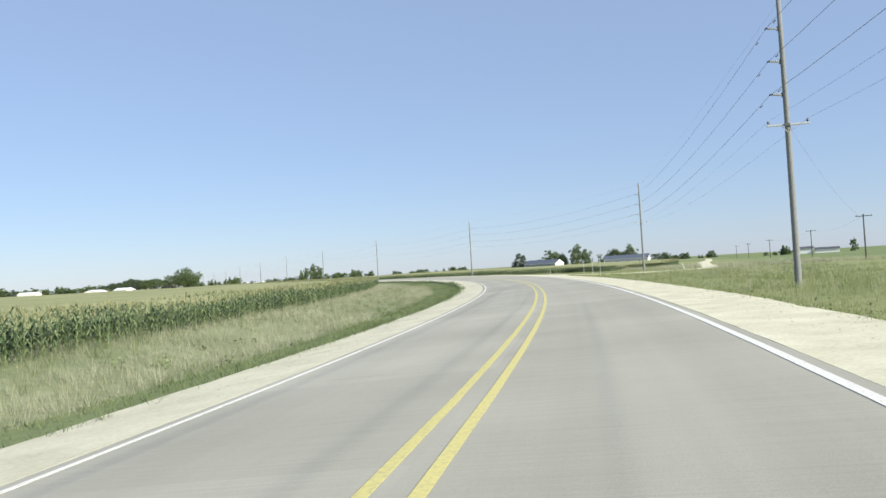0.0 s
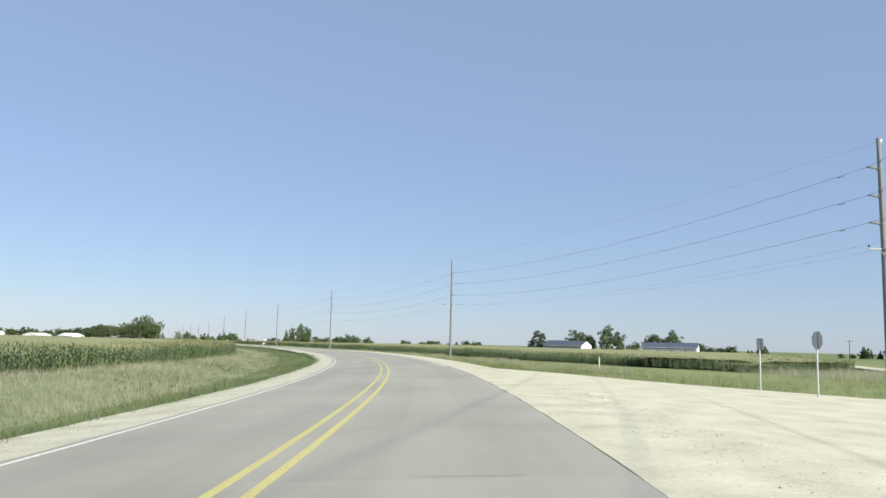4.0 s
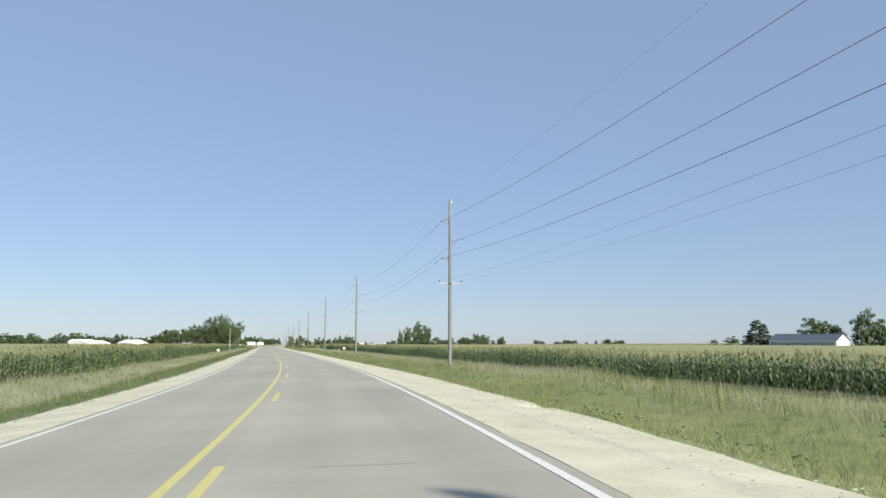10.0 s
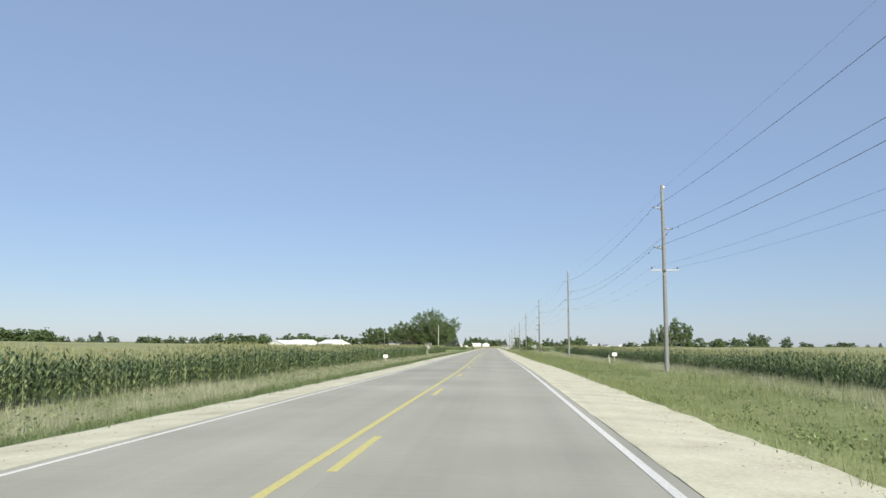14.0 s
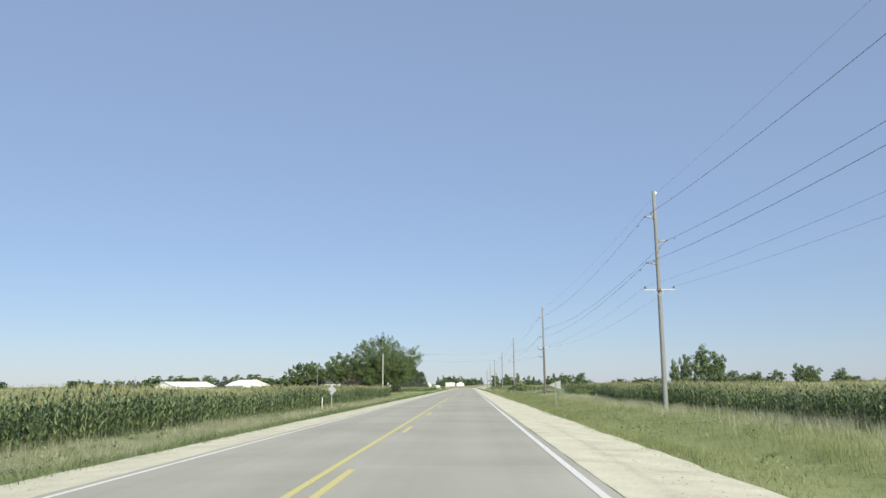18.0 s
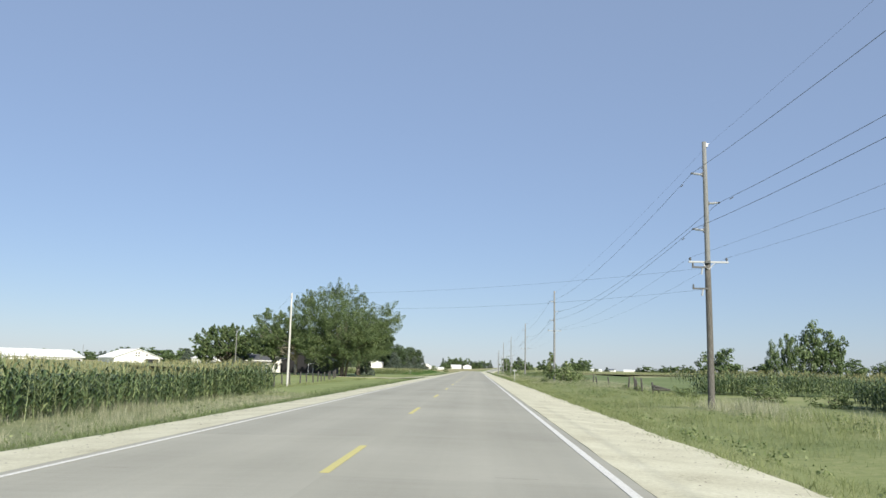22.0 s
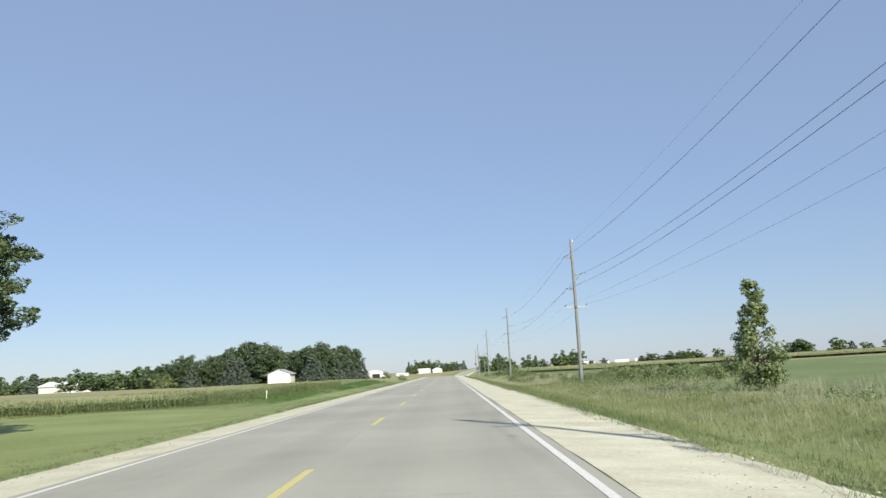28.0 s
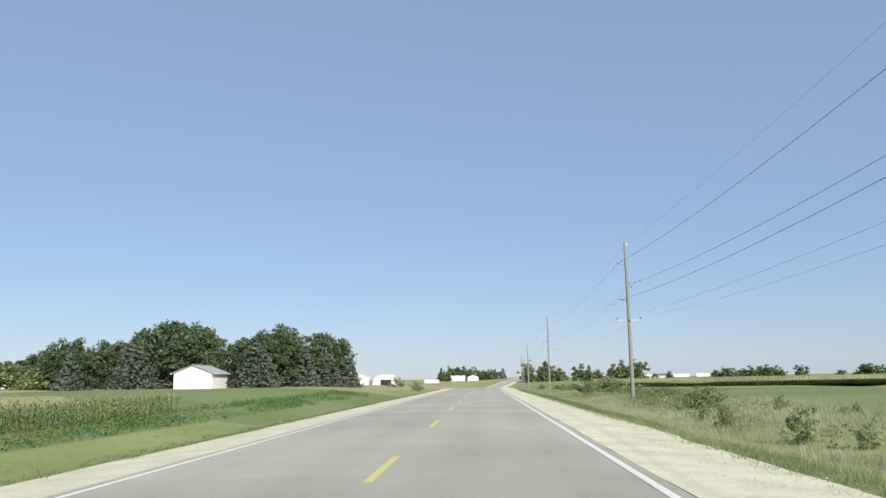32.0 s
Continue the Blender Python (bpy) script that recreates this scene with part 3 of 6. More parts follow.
def make_pole(x, y, z, yaw, h, drops, sides, dark=0.0):
    """A tall transmission pole of height h: three post insulators and a low crossarm, each at its drop below the top."""
    top = empty("utility_pole", x, y, z, yaw, "tall weathered grey wooden power pole with post insulators", "power pole", "roadside power poles")
    part("shaft", shaft(bmesh.new(), h, 0.195, 0.125), M_WOOD, top, smooth=True)
    if dark:
        part("lower_shaft", shaft(bmesh.new(), dark, 0.2, 0.17), M_CREOSOTE, top, "dark creosoted lower half", True)
    for drop, sd in zip(drops, sides):
        hz = h - drop
        bm = bmesh.new()
        tube_bm(bm, (0.12 * sd, 0, hz - 0.06), (ARM_X * sd - 0.08 * sd, 0, hz), 0.055, 0.042, 10)
        for q in range(5):
            xx = (0.24 + q * 0.095) * sd
            zz = hz - 0.06 + 0.06 * (0.12 + q * 0.095) / 0.6
            tube_bm(bm, (xx, 0, zz), (xx + 0.028 * sd, 0, zz), 0.082, 0.082, 10)
        arm = part("insulator_arm", bm, M_POLYMER, top, "pale grey ribbed polymer insulator", True)
        bm = bmesh.new()
        tube_bm(bm, (ARM_X * sd - 0.1 * sd, 0, hz), (ARM_X * sd, 0, hz), 0.045, 0.04, 8)
        box_bm(bm, (0.08, 0.24, 0.07), Matrix.Translation((ARM_X * sd, 0, hz)))
        part("clamp", bm, M_WIRE, arm)
        bm = box_bm(bmesh.new(), (0.05, 0.14, 0.26), Matrix.Translation((0.15 * sd, 0, hz - 0.06)))
        part("base_plate", bm, M_WIRE, arm)
    cz = h - drops[3]
    bm = bmesh.new()
    box_bm(bm, (2.3, 0.09, 0.11), Matrix.Translation((0, -0.2, cz)))
    bmesh.ops.bevel(bm, geom=bm.edges[:], offset=0.012, segments=1, affect="EDGES")
    arm = part("crossarm", bm, M_POLYMER, top, "pale grey crossarm")
    bm = box_bm(bmesh.new(), (0.3, 0.07, 0.14), Matrix.Translation((-0.06, -0.28, cz)))
    part("gain_plate", bm, M_WIRE, arm)
    for sd in (-1, 1):
        bm = bmesh.new()
        tube_bm(bm, (0.36 * sd, -0.2, cz - 0.05), (0.03 * sd, -0.2, cz - 0.42), 0.018, 0.018, 6)
        part("brace", bm, M_STEEL, arm)
        bm = bmesh.new()
        tube_bm(bm, (CROSS_X * sd, -0.2, cz + 0.05), (CROSS_X * sd, -0.2, cz + 0.16), 0.03, 0.03, 8)
        tube_bm(bm, (CROSS_X * sd, -0.2, cz + 0.13), (CROSS_X * sd, -0.2, cz + 0.19), 0.085, 0.07, 10)
        tube_bm(bm, (CROSS_X * sd, -0.2, cz + 0.19), (CROSS_X * sd, -0.2, cz + 0.26), 0.06, 0.045, 10)
        part("pin_insulator", bm, M_WIRE, arm)
    bm = bmesh.new()
    box_bm(bm, (0.07, 0.16, 0.22), Matrix.Translation((0.15, 0, h - 0.2)))
    tube_bm(bm, (0.15, 0, h - 0.15), (0.3, 0, h - 0.12), 0.02, 0.02, 6)
    part("cap_bracket", bm, M_STEEL, top)
    return top


POLES = [(-100.0, -304.0, 15.0), (-43.3, -222.8, 16.1), (10.4, -140.3, 15.4), (13.2, -61.7, 15.1), (15.3, 26.2, 15.1), (16.1, 111.0, 15.1), (16.1, 194.7, 15.8), (15.2, 275.3, 15.06), (15.0, 363.4, 14.85), (15.0, 443.6, 13.8), (14.9, 529.6, 13.8), (15.3, 626.0, 14.6)]
for s in (708, 790, 872, 955, 1040, 1125, 1210, 1300):
    p = place(s, 15.3)
    POLES.append((float(p[0]), float(p[1]), float(p[2]) + 14.6))
SIDES = {0: (-1, -1, -1), 1: (-1, -1, -1), 2: (-1, -1, -1), 3: (1, 1, 1)}
DROPS = {1: (1.98, 3.88, 5.79, 7.6), 2: (1.97, 3.82, 5.61, 7.34), 3: (2.1, 3.9, 5.74, 7.54), 4: (2.07, 3.82, 5.61, 8.0), 6: (2.02, 3.86, 5.54, 7.6), 7: (1.95, 3.71, 5.32, 7.3), 8: (1.82, 3.49, 5.02, 6.87), 9: (1.78, 3.55, 4.99, 6.87)}
attach = []
for i, (x, y, top_z) in enumerate(POLES):
    sides, drops = SIDES.get(i, (-1, 1, -1)), DROPS.get(i, (1.95, 3.75, 5.35, 7.3))
    foot = ground_at(x, y) - 0.15
    a, b = POLES[max(0, i - 1)], POLES[min(len(POLES) - 1, i + 1)]
    yaw = -math.degrees(math.atan2(b[0] - a[0], b[1] - a[1]))
    h = top_z - foot
    make_pole(x, y, foot, yaw, h, drops, sides, 8.6 if i == 7 else 0.0)
    m = pose(x, y, foot, 0, 0, yaw)
    pts = [Vector((0.3, 0, h - 0.12))] + [Vector((ARM_X * sd, 0, h - d)) for d, sd in zip(drops, sides)] + [Vector((e * CROSS_X, -0.2, h - drops[3] + 0.26)) for e in (-1, 1)]
    attach.append([m @ p for p in pts])


def cable(name, p, q, sag, r, label, parent=None):
    """A hanging wire between two points."""
    bm = bmesh.new()
    n, prev = 14, None
    p, q = Vector(p), Vector(q)
    side = (q - p).cross(Vector((0, 0, 1))).normalized()
    for i in range(n + 1):
        t = i / n
        c = p.lerp(q, t) - Vector((0, 0, 4 * sag * t * (1 - t)))
        ring = [bm.verts.new(c + side * (math.cos(a) * r) + Vector((0, 0, math.sin(a) * r))) for a in (0.5, 2.6, 4.7)]
        if prev:
            for k in range(3):
                bm.faces.new((prev[k], prev[(k + 1) % 3], ring[(k + 1) % 3], ring[k]))
        prev = ring
    return tagged(part(name, bm, M_WIRE, parent), label, "" if parent else "cable", "" if parent else "overhead wires")


for i in range(len(POLES) - 1):
    for k in range(6):
        p, q = attach[i][k], attach[i + 1][k]
        w = cable("overhead_wire", p, q, (0.7, 1.3, 1.3, 1.3, 1.1, 1.1)[k], (0.005, 0.0125, 0.0125, 0.0125, 0.0055, 0.0055)[k] * (1 if i < 10 else 0.6), "dark overhead power wire hanging between the poles")
        if 1 <= k <= 3:
            for a, b in ((p, q), (q, p)):
                d = (b - a).normalized()
                c = a + d * 2.2 - Vector((0, 0, 0.22))
                bm = bmesh.new()
                tube_bm(bm, c - d * 0.22, c - d * 0.1, 0.035, 0.035, 6)
                tube_bm(bm, c + d * 0.1, c + d * 0.22, 0.035, 0.035, 6)
                tube_bm(bm, c - d * 0.2, c + d * 0.2, 0.012, 0.012, 5)
                part("damper", bm, M_WIRE, w)


def simple_pole(name, x, y, h, r, mat, label, cross_w=0.0):
    top = empty(name, x, y, None, 0, label, "pole")
    part("shaft", shaft(bmesh.new(), h, r, r * 0.75, 10, 4, 0.015), mat, top, smooth=True)
    bm = bmesh.new()
    if cross_w:
        box_bm(bm, (cross_w, 0.1, 0.12), Matrix.Translation((0, -r, h - 0.3)) @ pose(0, 0, 0, 0, 0, -47))
        part("crossarm", bm, mat, top)
        for e in (-0.36, 0, 0.36):
            bm = bmesh.new()
            tube_bm(bm, (e * cross_w * 0.85, -e * cross_w * 0.91 - r, h - 0.25), (e * cross_w * 0.85, -e * cross_w * 0.91 - r, h - 0.02), 0.05, 0.04, 8)
            part("pin_insulator", bm, M_WIRE, top)
    else:
        box_bm(bm, (0.08, 0.2, 0.22), Matrix.Translation((0, -r, h - 0.35)))
        part("bracket", bm, M_STEEL, top)
    return top


T_LABEL = "dark wooden distribution pole with a single crossarm, in the field"
for x, y, z in ((33.4, -167.5, 6.7), (96.4, -102.3, 6.9), (147.0, -39.6, 6.3), (198.5, 22.4, 6.4), (255, 88, 6.6)):
    tagged(simple_pole("field_pole", x, y, z - ground_at(x, y), 0.13, M_POST, T_LABEL, 2.4), "", "", "field poles")
for a, b in (((-43.3, -222.8, 8.6), (33.4, -167.5, 6.5)), ((33.4, -167.5, 6.5), (96.4, -102.3, 6.8)), ((96.4, -102.3, 6.8), (147.0, -39.6, 6.2))):
    cable("service_wire", a, b, 1.2, 0.007, "thin dark service wire")
simple_pole("yard_pole", -16.7, 305.8, 9.2, 0.11, M_BLEACHED, "bleached white wooden service pole by the fence")
simple_pole("yard_pole", -45.6, 381.1, 8.4, 0.11, M_WOOD, "grey wooden yard pole near the garage")
simple_pole("yard_pole", -241, 700, 9.5, 0.15, M_WOOD, "thin yard light pole far across the field")
arm_stand = empty("service_bracket", 15.2, 275.3, 0, 0, "dark service arms bolted to the power pole", "bracket")
for zz in (7.45, 6.2):
    arm = part("arm", box_bm(bmesh.new(), (0.9, 0.09, 0.1), Matrix.Translation((-0.5, -0.2, zz))), M_WIRE, arm_stand)
    part("insulator", tube_bm(bmesh.new(), (-0.9, -0.2, zz + 0.05), (-0.9, -0.2, zz + 0.25), 0.06, 0.04, 8), M_WIRE, arm)
    part("fuse_cutout", tube_bm(bmesh.new(), (-0.35, -0.2, zz - 0.05), (-0.42, -0.2, zz - 0.42), 0.05, 0.05, 8), M_POLYMER, arm)
for za, zb, sag in ((8.35, 7.45, 0.5), (7.15, 6.2, 0.7)):
    cable("service_wire", (-16.7, 305.8, za), (15.2, 275.3, zb), sag, 0.006, "thin dark service wire crossing the road")
cable("service_wire", (-16.7, 305.8, 8.2), (-45.6, 381.1, 7.4), 1.4, 0.007, "thin dark service wire to the farmyard")


def plate(shape, thick=0.004):
    """A flat sign plate from its outline in x and z."""
    bm = bmesh.new()
    f = bm.faces.new([bm.verts.new((x, 0, z)) for x, z in shape])
    r = bmesh.ops.extrude_face_region(bm, geom=[f])
    bmesh.ops.translate(bm, vec=(0, thick, 0), verts=[g for g in r["geom"] if isinstance(g, bmesh.types.BMVert)])
    bmesh.ops.recalc_face_normals(bm, faces=bm.faces)
    return bm


def sign(name, x, y, yaw, h, shape, label, mat, post_mat=None, post_r=0.03, back_mat=None):
    top = empty(name, x, y, None, yaw, label, "sign")
    bm = bmesh.new()
    box_bm(bm, (post_r * 2, post_r * 1.2, h), Matrix.Translation((0, 0.03, h / 2)))
    part("post", bm, post_mat or M_STEEL, top)
    pl = part("plate", plate(shape), mat, top)
    for z in (min(q[1] for q in shape) + 0.12, max(q[1] for q in shape) - 0.12):
        bm = bmesh.new()
        tube_bm(bm, (0, -0.012, z), (0, 0.04, z), 0.012, 0.012, 6)
        part("bolt", bm, M_STEEL, pl)
    return top


def rounded(w, h, z, r=0.08):
    pts = []
    for cx, cz, a0 in ((w / 2 - r, h / 2 - r, 0), (-w / 2 + r, h / 2 - r, 90), (-w / 2 + r, -h / 2 + r, 180), (w / 2 - r, -h / 2 + r, 270)):
        pts += [(cx + r * math.cos(radians(a0 + 30 * k)), z + cz + r * math.sin(radians(a0 + 30 * k))) for k in range(4)]
    return pts


oct_shape = [(0.38 * math.cos(radians(22.5 + 45 * k)), 2.45 + 0.38 * math.sin(radians(22.5 + 45 * k))) for k in range(8)]
sign("stop_sign", -9.0, -152.5, 75, 2.8, oct_shape, "grey back of a stop sign on a thin steel post", M_SIGN_BACK)
sign("route_marker", -8.0, -148.5, 75, 2.5, rounded(0.6, 0.5, 2.3), "grey back of a small marker sign on a post", M_SIGN_BACK)
name_sign = sign("street_name_sign", -22.1, -173.3, -30, 3.0, rounded(0.75, 0.2, 3.1, 0.04), "green street name blades crossed on a steel post", M_GREEN_SIGN)
bm = plate(rounded(0.75, 0.2, 2.86, 0.04))
bmesh.ops.rotate(bm, verts=bm.verts, cent=(0, 0.03, 0), matrix=Matrix.Rotation(radians(-57), 3, "Z"))
part("plate", bm, M_GREEN_SIGN, name_sign)
bm = box_bm(bmesh.new(), (0.6, 0.004, 0.1), Matrix.Translation((0, -0.003, 3.1)))
part("lettering_bar", bm, M_SIGN_BACK, name_sign)
sign("small_sign", 7.4, 345.5, 0, 1.75, rounded(0.6, 0.22, 1.62, 0.03), "small plain plate on a short roadside post", M_SIGN_BACK)
diamond = [(0.55, 1.75), (0, 2.3), (-0.55, 1.75), (0, 1.2)]
sign("diamond_sign", -13.2, 223.0, 4, 2.1, diamond, "bare metal back of a diamond warning sign", M_SIGN_BACK)
sign("road_sign", 10.6, 216.5, -6, 2.75, [(0.52, 1.85), (0.52, 2.76), (-0.69, 2.305)], "pale back of a pennant-shaped road sign on a post", M_SIGN_BACK, M_WOOD, 0.05)
for x, y, up in ((-12.4, 147.4, 0.82), (17.3, 146.7, 1.05)):
    field_sign = sign("field_sign", x, y, 0, up + 0.1, rounded(0.62, 0.44, up), "white rounded field plot sign on a thin post before the corn", M_WHITE_PAINT, M_WHITE_PAINT, 0.02)
    bm = bmesh.new()
    box_bm(bm, (0.2, 0.004, 0.08), Matrix.Translation((-0.02, -0.004, up + 0.02)))
    part("lettering_bar", bm, M_DARK_AND_SHADE, field_sign)
    bm = bmesh.new()
    box_bm(bm, (0.46, 0.004, 0.045), Matrix.Translation((0, -0.004, up - 0.13)))
    part("lettering_bar", bm, M_GREY_WALL, field_sign)


def marker_post(x, y, lean, h=1.0):
    top = empty("marker_post", x, y, None, 0, "slim white fibreglass marker post in the grass", "marker post", "marker posts")
    bm = bmesh.new()
    box_bm(bm, (0.06, 0.02, h), pose(0, 0, 0, 0, lean, 0) @ Matrix.Translation((0, 0, h / 2)))
    part("stake", bm, M_WHITE_PAINT, top)
    bm = bmesh.new()
    box_bm(bm, (0.064, 0.024, 0.12), pose(0, 0, 0, 0, lean, 0) @ Matrix.Translation((0, 0, h + 0.06)))
    part("cap", bm, M_WHITE_PAINT, top)


for x, y, lean in ((15.2, 136.5, -6), (-12.7, 214.9, 0), (-16.6, 446.0, 3), (7.3, -154.8, -25), (9.0, -110.0, 0)):
    marker_post(x, y, lean)


def fence(name, line_x, ys, h, label, wires=3, lean=3, thick=0.085):
    """Posts in a row with wires between them."""
    at_x = [float(np.interp(y, *line_x)) for y in ys]
    top = empty(name, at_x[0], ys[0], None, 0, label, "fence")
    r = np.random.default_rng(5)
    base = top.location
    tops = []
    for x, y in zip(at_x, ys):
        px = x + r.uniform(-0.1, 0.1)
        z = ground_at(px, y)
        hh = h * r.uniform(0.85, 1.15)
        bm = shaft(bmesh.new(), hh + 0.3, thick, thick * 0.85, 8, 3)
        p = part("fence_post", bm, M_POST, top, smooth=True)
        p.matrix_local = Matrix.Translation((px - base.x, y - base.y, z - 0.3 - base.z)) @ pose(0, 0, 0, r.uniform(-lean, lean), r.uniform(-lean, lean), 0)
        tops.append(Vector((px - base.x, y - base.y, z - base.z)))
    for a, b in zip(tops, tops[1:]):
        for k in range(wires):
            zz = Vector((0, 0, h * (0.35 + 0.28 * k)))
            cable("fence_wire", a + zz, b + zz, 0.03, 0.006, "", top)
    return top


fence("yard_fence", ([302, 324, 345, 358, 368], [-17.1, -18.0, -19.9, -21.4, -23.5]), [302.1, 306.4, 310.2, 315.5, 319.7, 324.1, 328.4, 332.6, 337.1, 341.9, 345.1, 351.2, 357.6, 362.5, 367.5], 1.2, "dark wooden farmyard fence posts strung with wire")
fence("field_fence", ([305, 316, 331, 358, 375], [18.0, 18.8, 19.2, 19.5, 19.4]), [309.0, 311.3, 313.2, 319.0, 333.5, 345.0, 349.5, 372.0], 1.25, "old leaning field fence posts with slack wire", 2, 7, 0.1)
gate = empty("log_rail", 17.8, 301.6, None, -25, "dark broken log rail leaning on a stub post in weeds", "fence")
for y, hh in ((0.0, 1.15), (2.6, 0.7)):
    p = part("post", shaft(bmesh.new(), hh, 0.1, 0.085, 8, 3), M_POST, gate, smooth=True)
    p.matrix_local = Matrix.Translation((0, y, -0.1)) @ pose(0, 0, 0, 4, -5, 0)
for za, zb in ((0.7, 0.28), (0.42, 0.3)):
    part("rail", tube_bm(bmesh.new(), (0.1, -0.2, za), (0.4, 5.2, zb), 0.12, 0.09, 8), M_POST, gate)
scrap = empty("debris_strip", -66.2, -220.9, 0, 30, "thin dark strip of rubber lying on the gravel", "debris")
scrap.location.z = float(height(*along(-66.2, -220.9))) + 0.01
part("strip", box_bm(bmesh.new(), (0.95, 0.07, 0.02), Matrix.Translation((0, 0, 0.01))), M_POST, scrap)

# ---- farm buildings ----
def gable(name, x, y, yaw, width, length, wall, rise, label, wall_mat, roof_mat, category="shed", doors=(), windows=(), z=None, over=0.35):
    """A gabled building; its ridge runs along local y, its front gable stands at local y = 0, its middle at local x = 0."""
    top = empty(name, x, y, z, yaw, label, category)
    w = width / 2
    t = 0.15
    for nm, yy in (("gable_wall", 0.0), ("gable_wall", length - t)):
        bm = bmesh.new()
        f = bm.faces.new([bm.verts.new(p) for p in ((-w, yy, -0.3), (w, yy, -0.3), (w, yy, wall), (0, yy, wall + rise), (-w, yy, wall))])
        r = bmesh.ops.extrude_face_region(bm, geom=[f])
        bmesh.ops.translate(bm, vec=(0, t, 0), verts=[g for g in r["geom"] if isinstance(g, bmesh.types.BMVert)])
        bmesh.ops.recalc_face_normals(bm, faces=bm.faces)
        part(nm, bm, wall_mat, top)
    for sd in (-1, 1):
        bm = bmesh.new()
        box_bm(bm, (t, length - 2 * t - 0.006, wall + 0.3), Matrix.Translation((sd * (w - t / 2), length / 2, wall / 2 - 0.15)))
        part("side_wall", bm, wall_mat, top)
        bm = bmesh.new()
        slope = math.hypot(w + over, rise * (w + over) / w)
        ang = math.degrees(math.atan2(rise, w))
        box_bm(bm, (slope, length + 2 * over, 0.09), Matrix.Translation((sd * (w + over) / 2, length / 2, wall + rise / 2 - rise * over / w / 2 + 0.06)) @ pose(0, 0, 0, 0, sd * ang, 0))
        roof = part("roof", bm, roof_mat, top)
        n = int((length + 2 * over) / 0.9)
        bm = bmesh.new()
        for k in range(1, n):
            box_bm(bm, (slope, 0.05, 0.03), Matrix.Translation((sd * (w + over) / 2, -over + k * (length + 2 * over) / n, wall + rise / 2 - rise * over / w / 2 + 0.118)) @ pose(0, 0, 0, 0, sd * ang, 0))
        part("roof_ribs", bm, roof_mat, roof)
        bm = bmesh.new()
        box_bm(bm, (0.1, length + 2 * over, 0.12), Matrix.Translation((sd * (w + over + 0.045), length / 2, wall - rise * over / w - 0.01)))
        part("fascia", bm, M_WHITE_PAINT, top)
    bm = bmesh.new()
    box_bm(bm, (0.3, length + 2 * over, 0.05), Matrix.Translation((0, length / 2, wall + rise + 0.13)))
    part("ridge_cap", bm, roof_mat, top)
    for face, c, dw, dh, mat in doors:
        bm = bmesh.new()
        if face == "front":
            box_bm(bm, (dw, 0.06, dh), Matrix.Translation((c, -0.028, dh / 2)))
        else:
            box_bm(bm, (0.06, dw, dh), Matrix.Translation(((w + 0.028) * face, c, dh / 2)))
        d = part("door_or_bay", bm, mat, top)
        bm = bmesh.new()
        if face == "front":
            for e in (-1, 1):
                box_bm(bm, (0.12, 0.1, dh), Matrix.Translation((c + e * (dw / 2 + 0.06), -0.05, dh / 2)))
            box_bm(bm, (dw + 0.24, 0.1, 0.12), Matrix.Translation((c, -0.05, dh + 0.06)))
        else:
            for e in (-1, 1):
                box_bm(bm, (0.1, 0.12, dh), Matrix.Translation(((w + 0.05) * face, c + e * (dw / 2 + 0.06), dh / 2)))
            box_bm(bm, (0.1, dw + 0.24, 0.12), Matrix.Translation(((w + 0.05) * face, c, dh + 0.06)))
        part("door_frame", bm, M_WHITE_PAINT, d)
    for face, c, zc, dw, dh in windows:
        bm = bmesh.new()
        fr = bmesh.new()
        if face == "front":
            box_bm(bm, (dw, 0.05, dh), Matrix.Translation((c, -0.022, zc)))
            for e in (-1, 1):
                box_bm(fr, (0.08, 0.08, dh + 0.16), Matrix.Translation((c + e * (dw / 2 + 0.04), -0.035, zc)))
                box_bm(fr, (dw, 0.08, 0.08), Matrix.Translation((c, -0.035, zc + e * (dh / 2 + 0.04))))
        else:
            box_bm(bm, (0.05, dw, dh), Matrix.Translation(((w + 0.022) * face, c, zc)))
            for e in (-1, 1):
                box_bm(fr, (0.08, 0.08, dh + 0.16), Matrix.Translation(((w + 0.035) * face, c + e * (dw / 2 + 0.04), zc)))
                box_bm(fr, (0.08, dw, 0.08), Matrix.Translation(((w + 0.035) * face, c, zc + e * (dh / 2 + 0.04))))
        win = part("window", bm, M_GLASS, top)
        part("window_frame", fr, M_WHITE_PAINT, win)
    return top


# two long livestock sheds across the corn
def long_shed(x, y, yaw, length, label):
    b = gable("livestock_shed", x, y, yaw, 11.0, length, 3.8, 2.5, label, M_SIDING, M_BLUE_ROOF, "barn")
    for sd in (-1,):
        bm = bmesh.new()
        box_bm(bm, (0.05, length - 1.2, 2.6), Matrix.Translation((sd * 5.53, length / 2, 2.0)))
        part("side_curtain", bm, M_GREY_WALL, b, "grey ventilation curtain")
    for k in range(3):
        bm = bmesh.new()
        tube_bm(bm, (-5.8, length * (0.2 + 0.25 * k), 1.9), (-5.56, length * (0.2 + 0.25 * k), 1.9), 0.5, 0.45, 14)
        part("fan", bm, M_DARK_AND_SHADE, b)
        bm = bmesh.new()
        tube_bm(bm, (0, length * (0.22 + 0.28 * k), 6.2), (0, length * (0.22 + 0.28 * k), 6.9), 0.25, 0.3, 10)
        part("roof_vent", bm, M_STEEL, b)
    return b


long_shed(206.9, 202.9, 27.0, 25.5, "long low white livestock shed with a blue-grey roof")
long_shed(250.4, 161.2, 44.0, 29.0, "second long livestock shed with grey curtain sides")

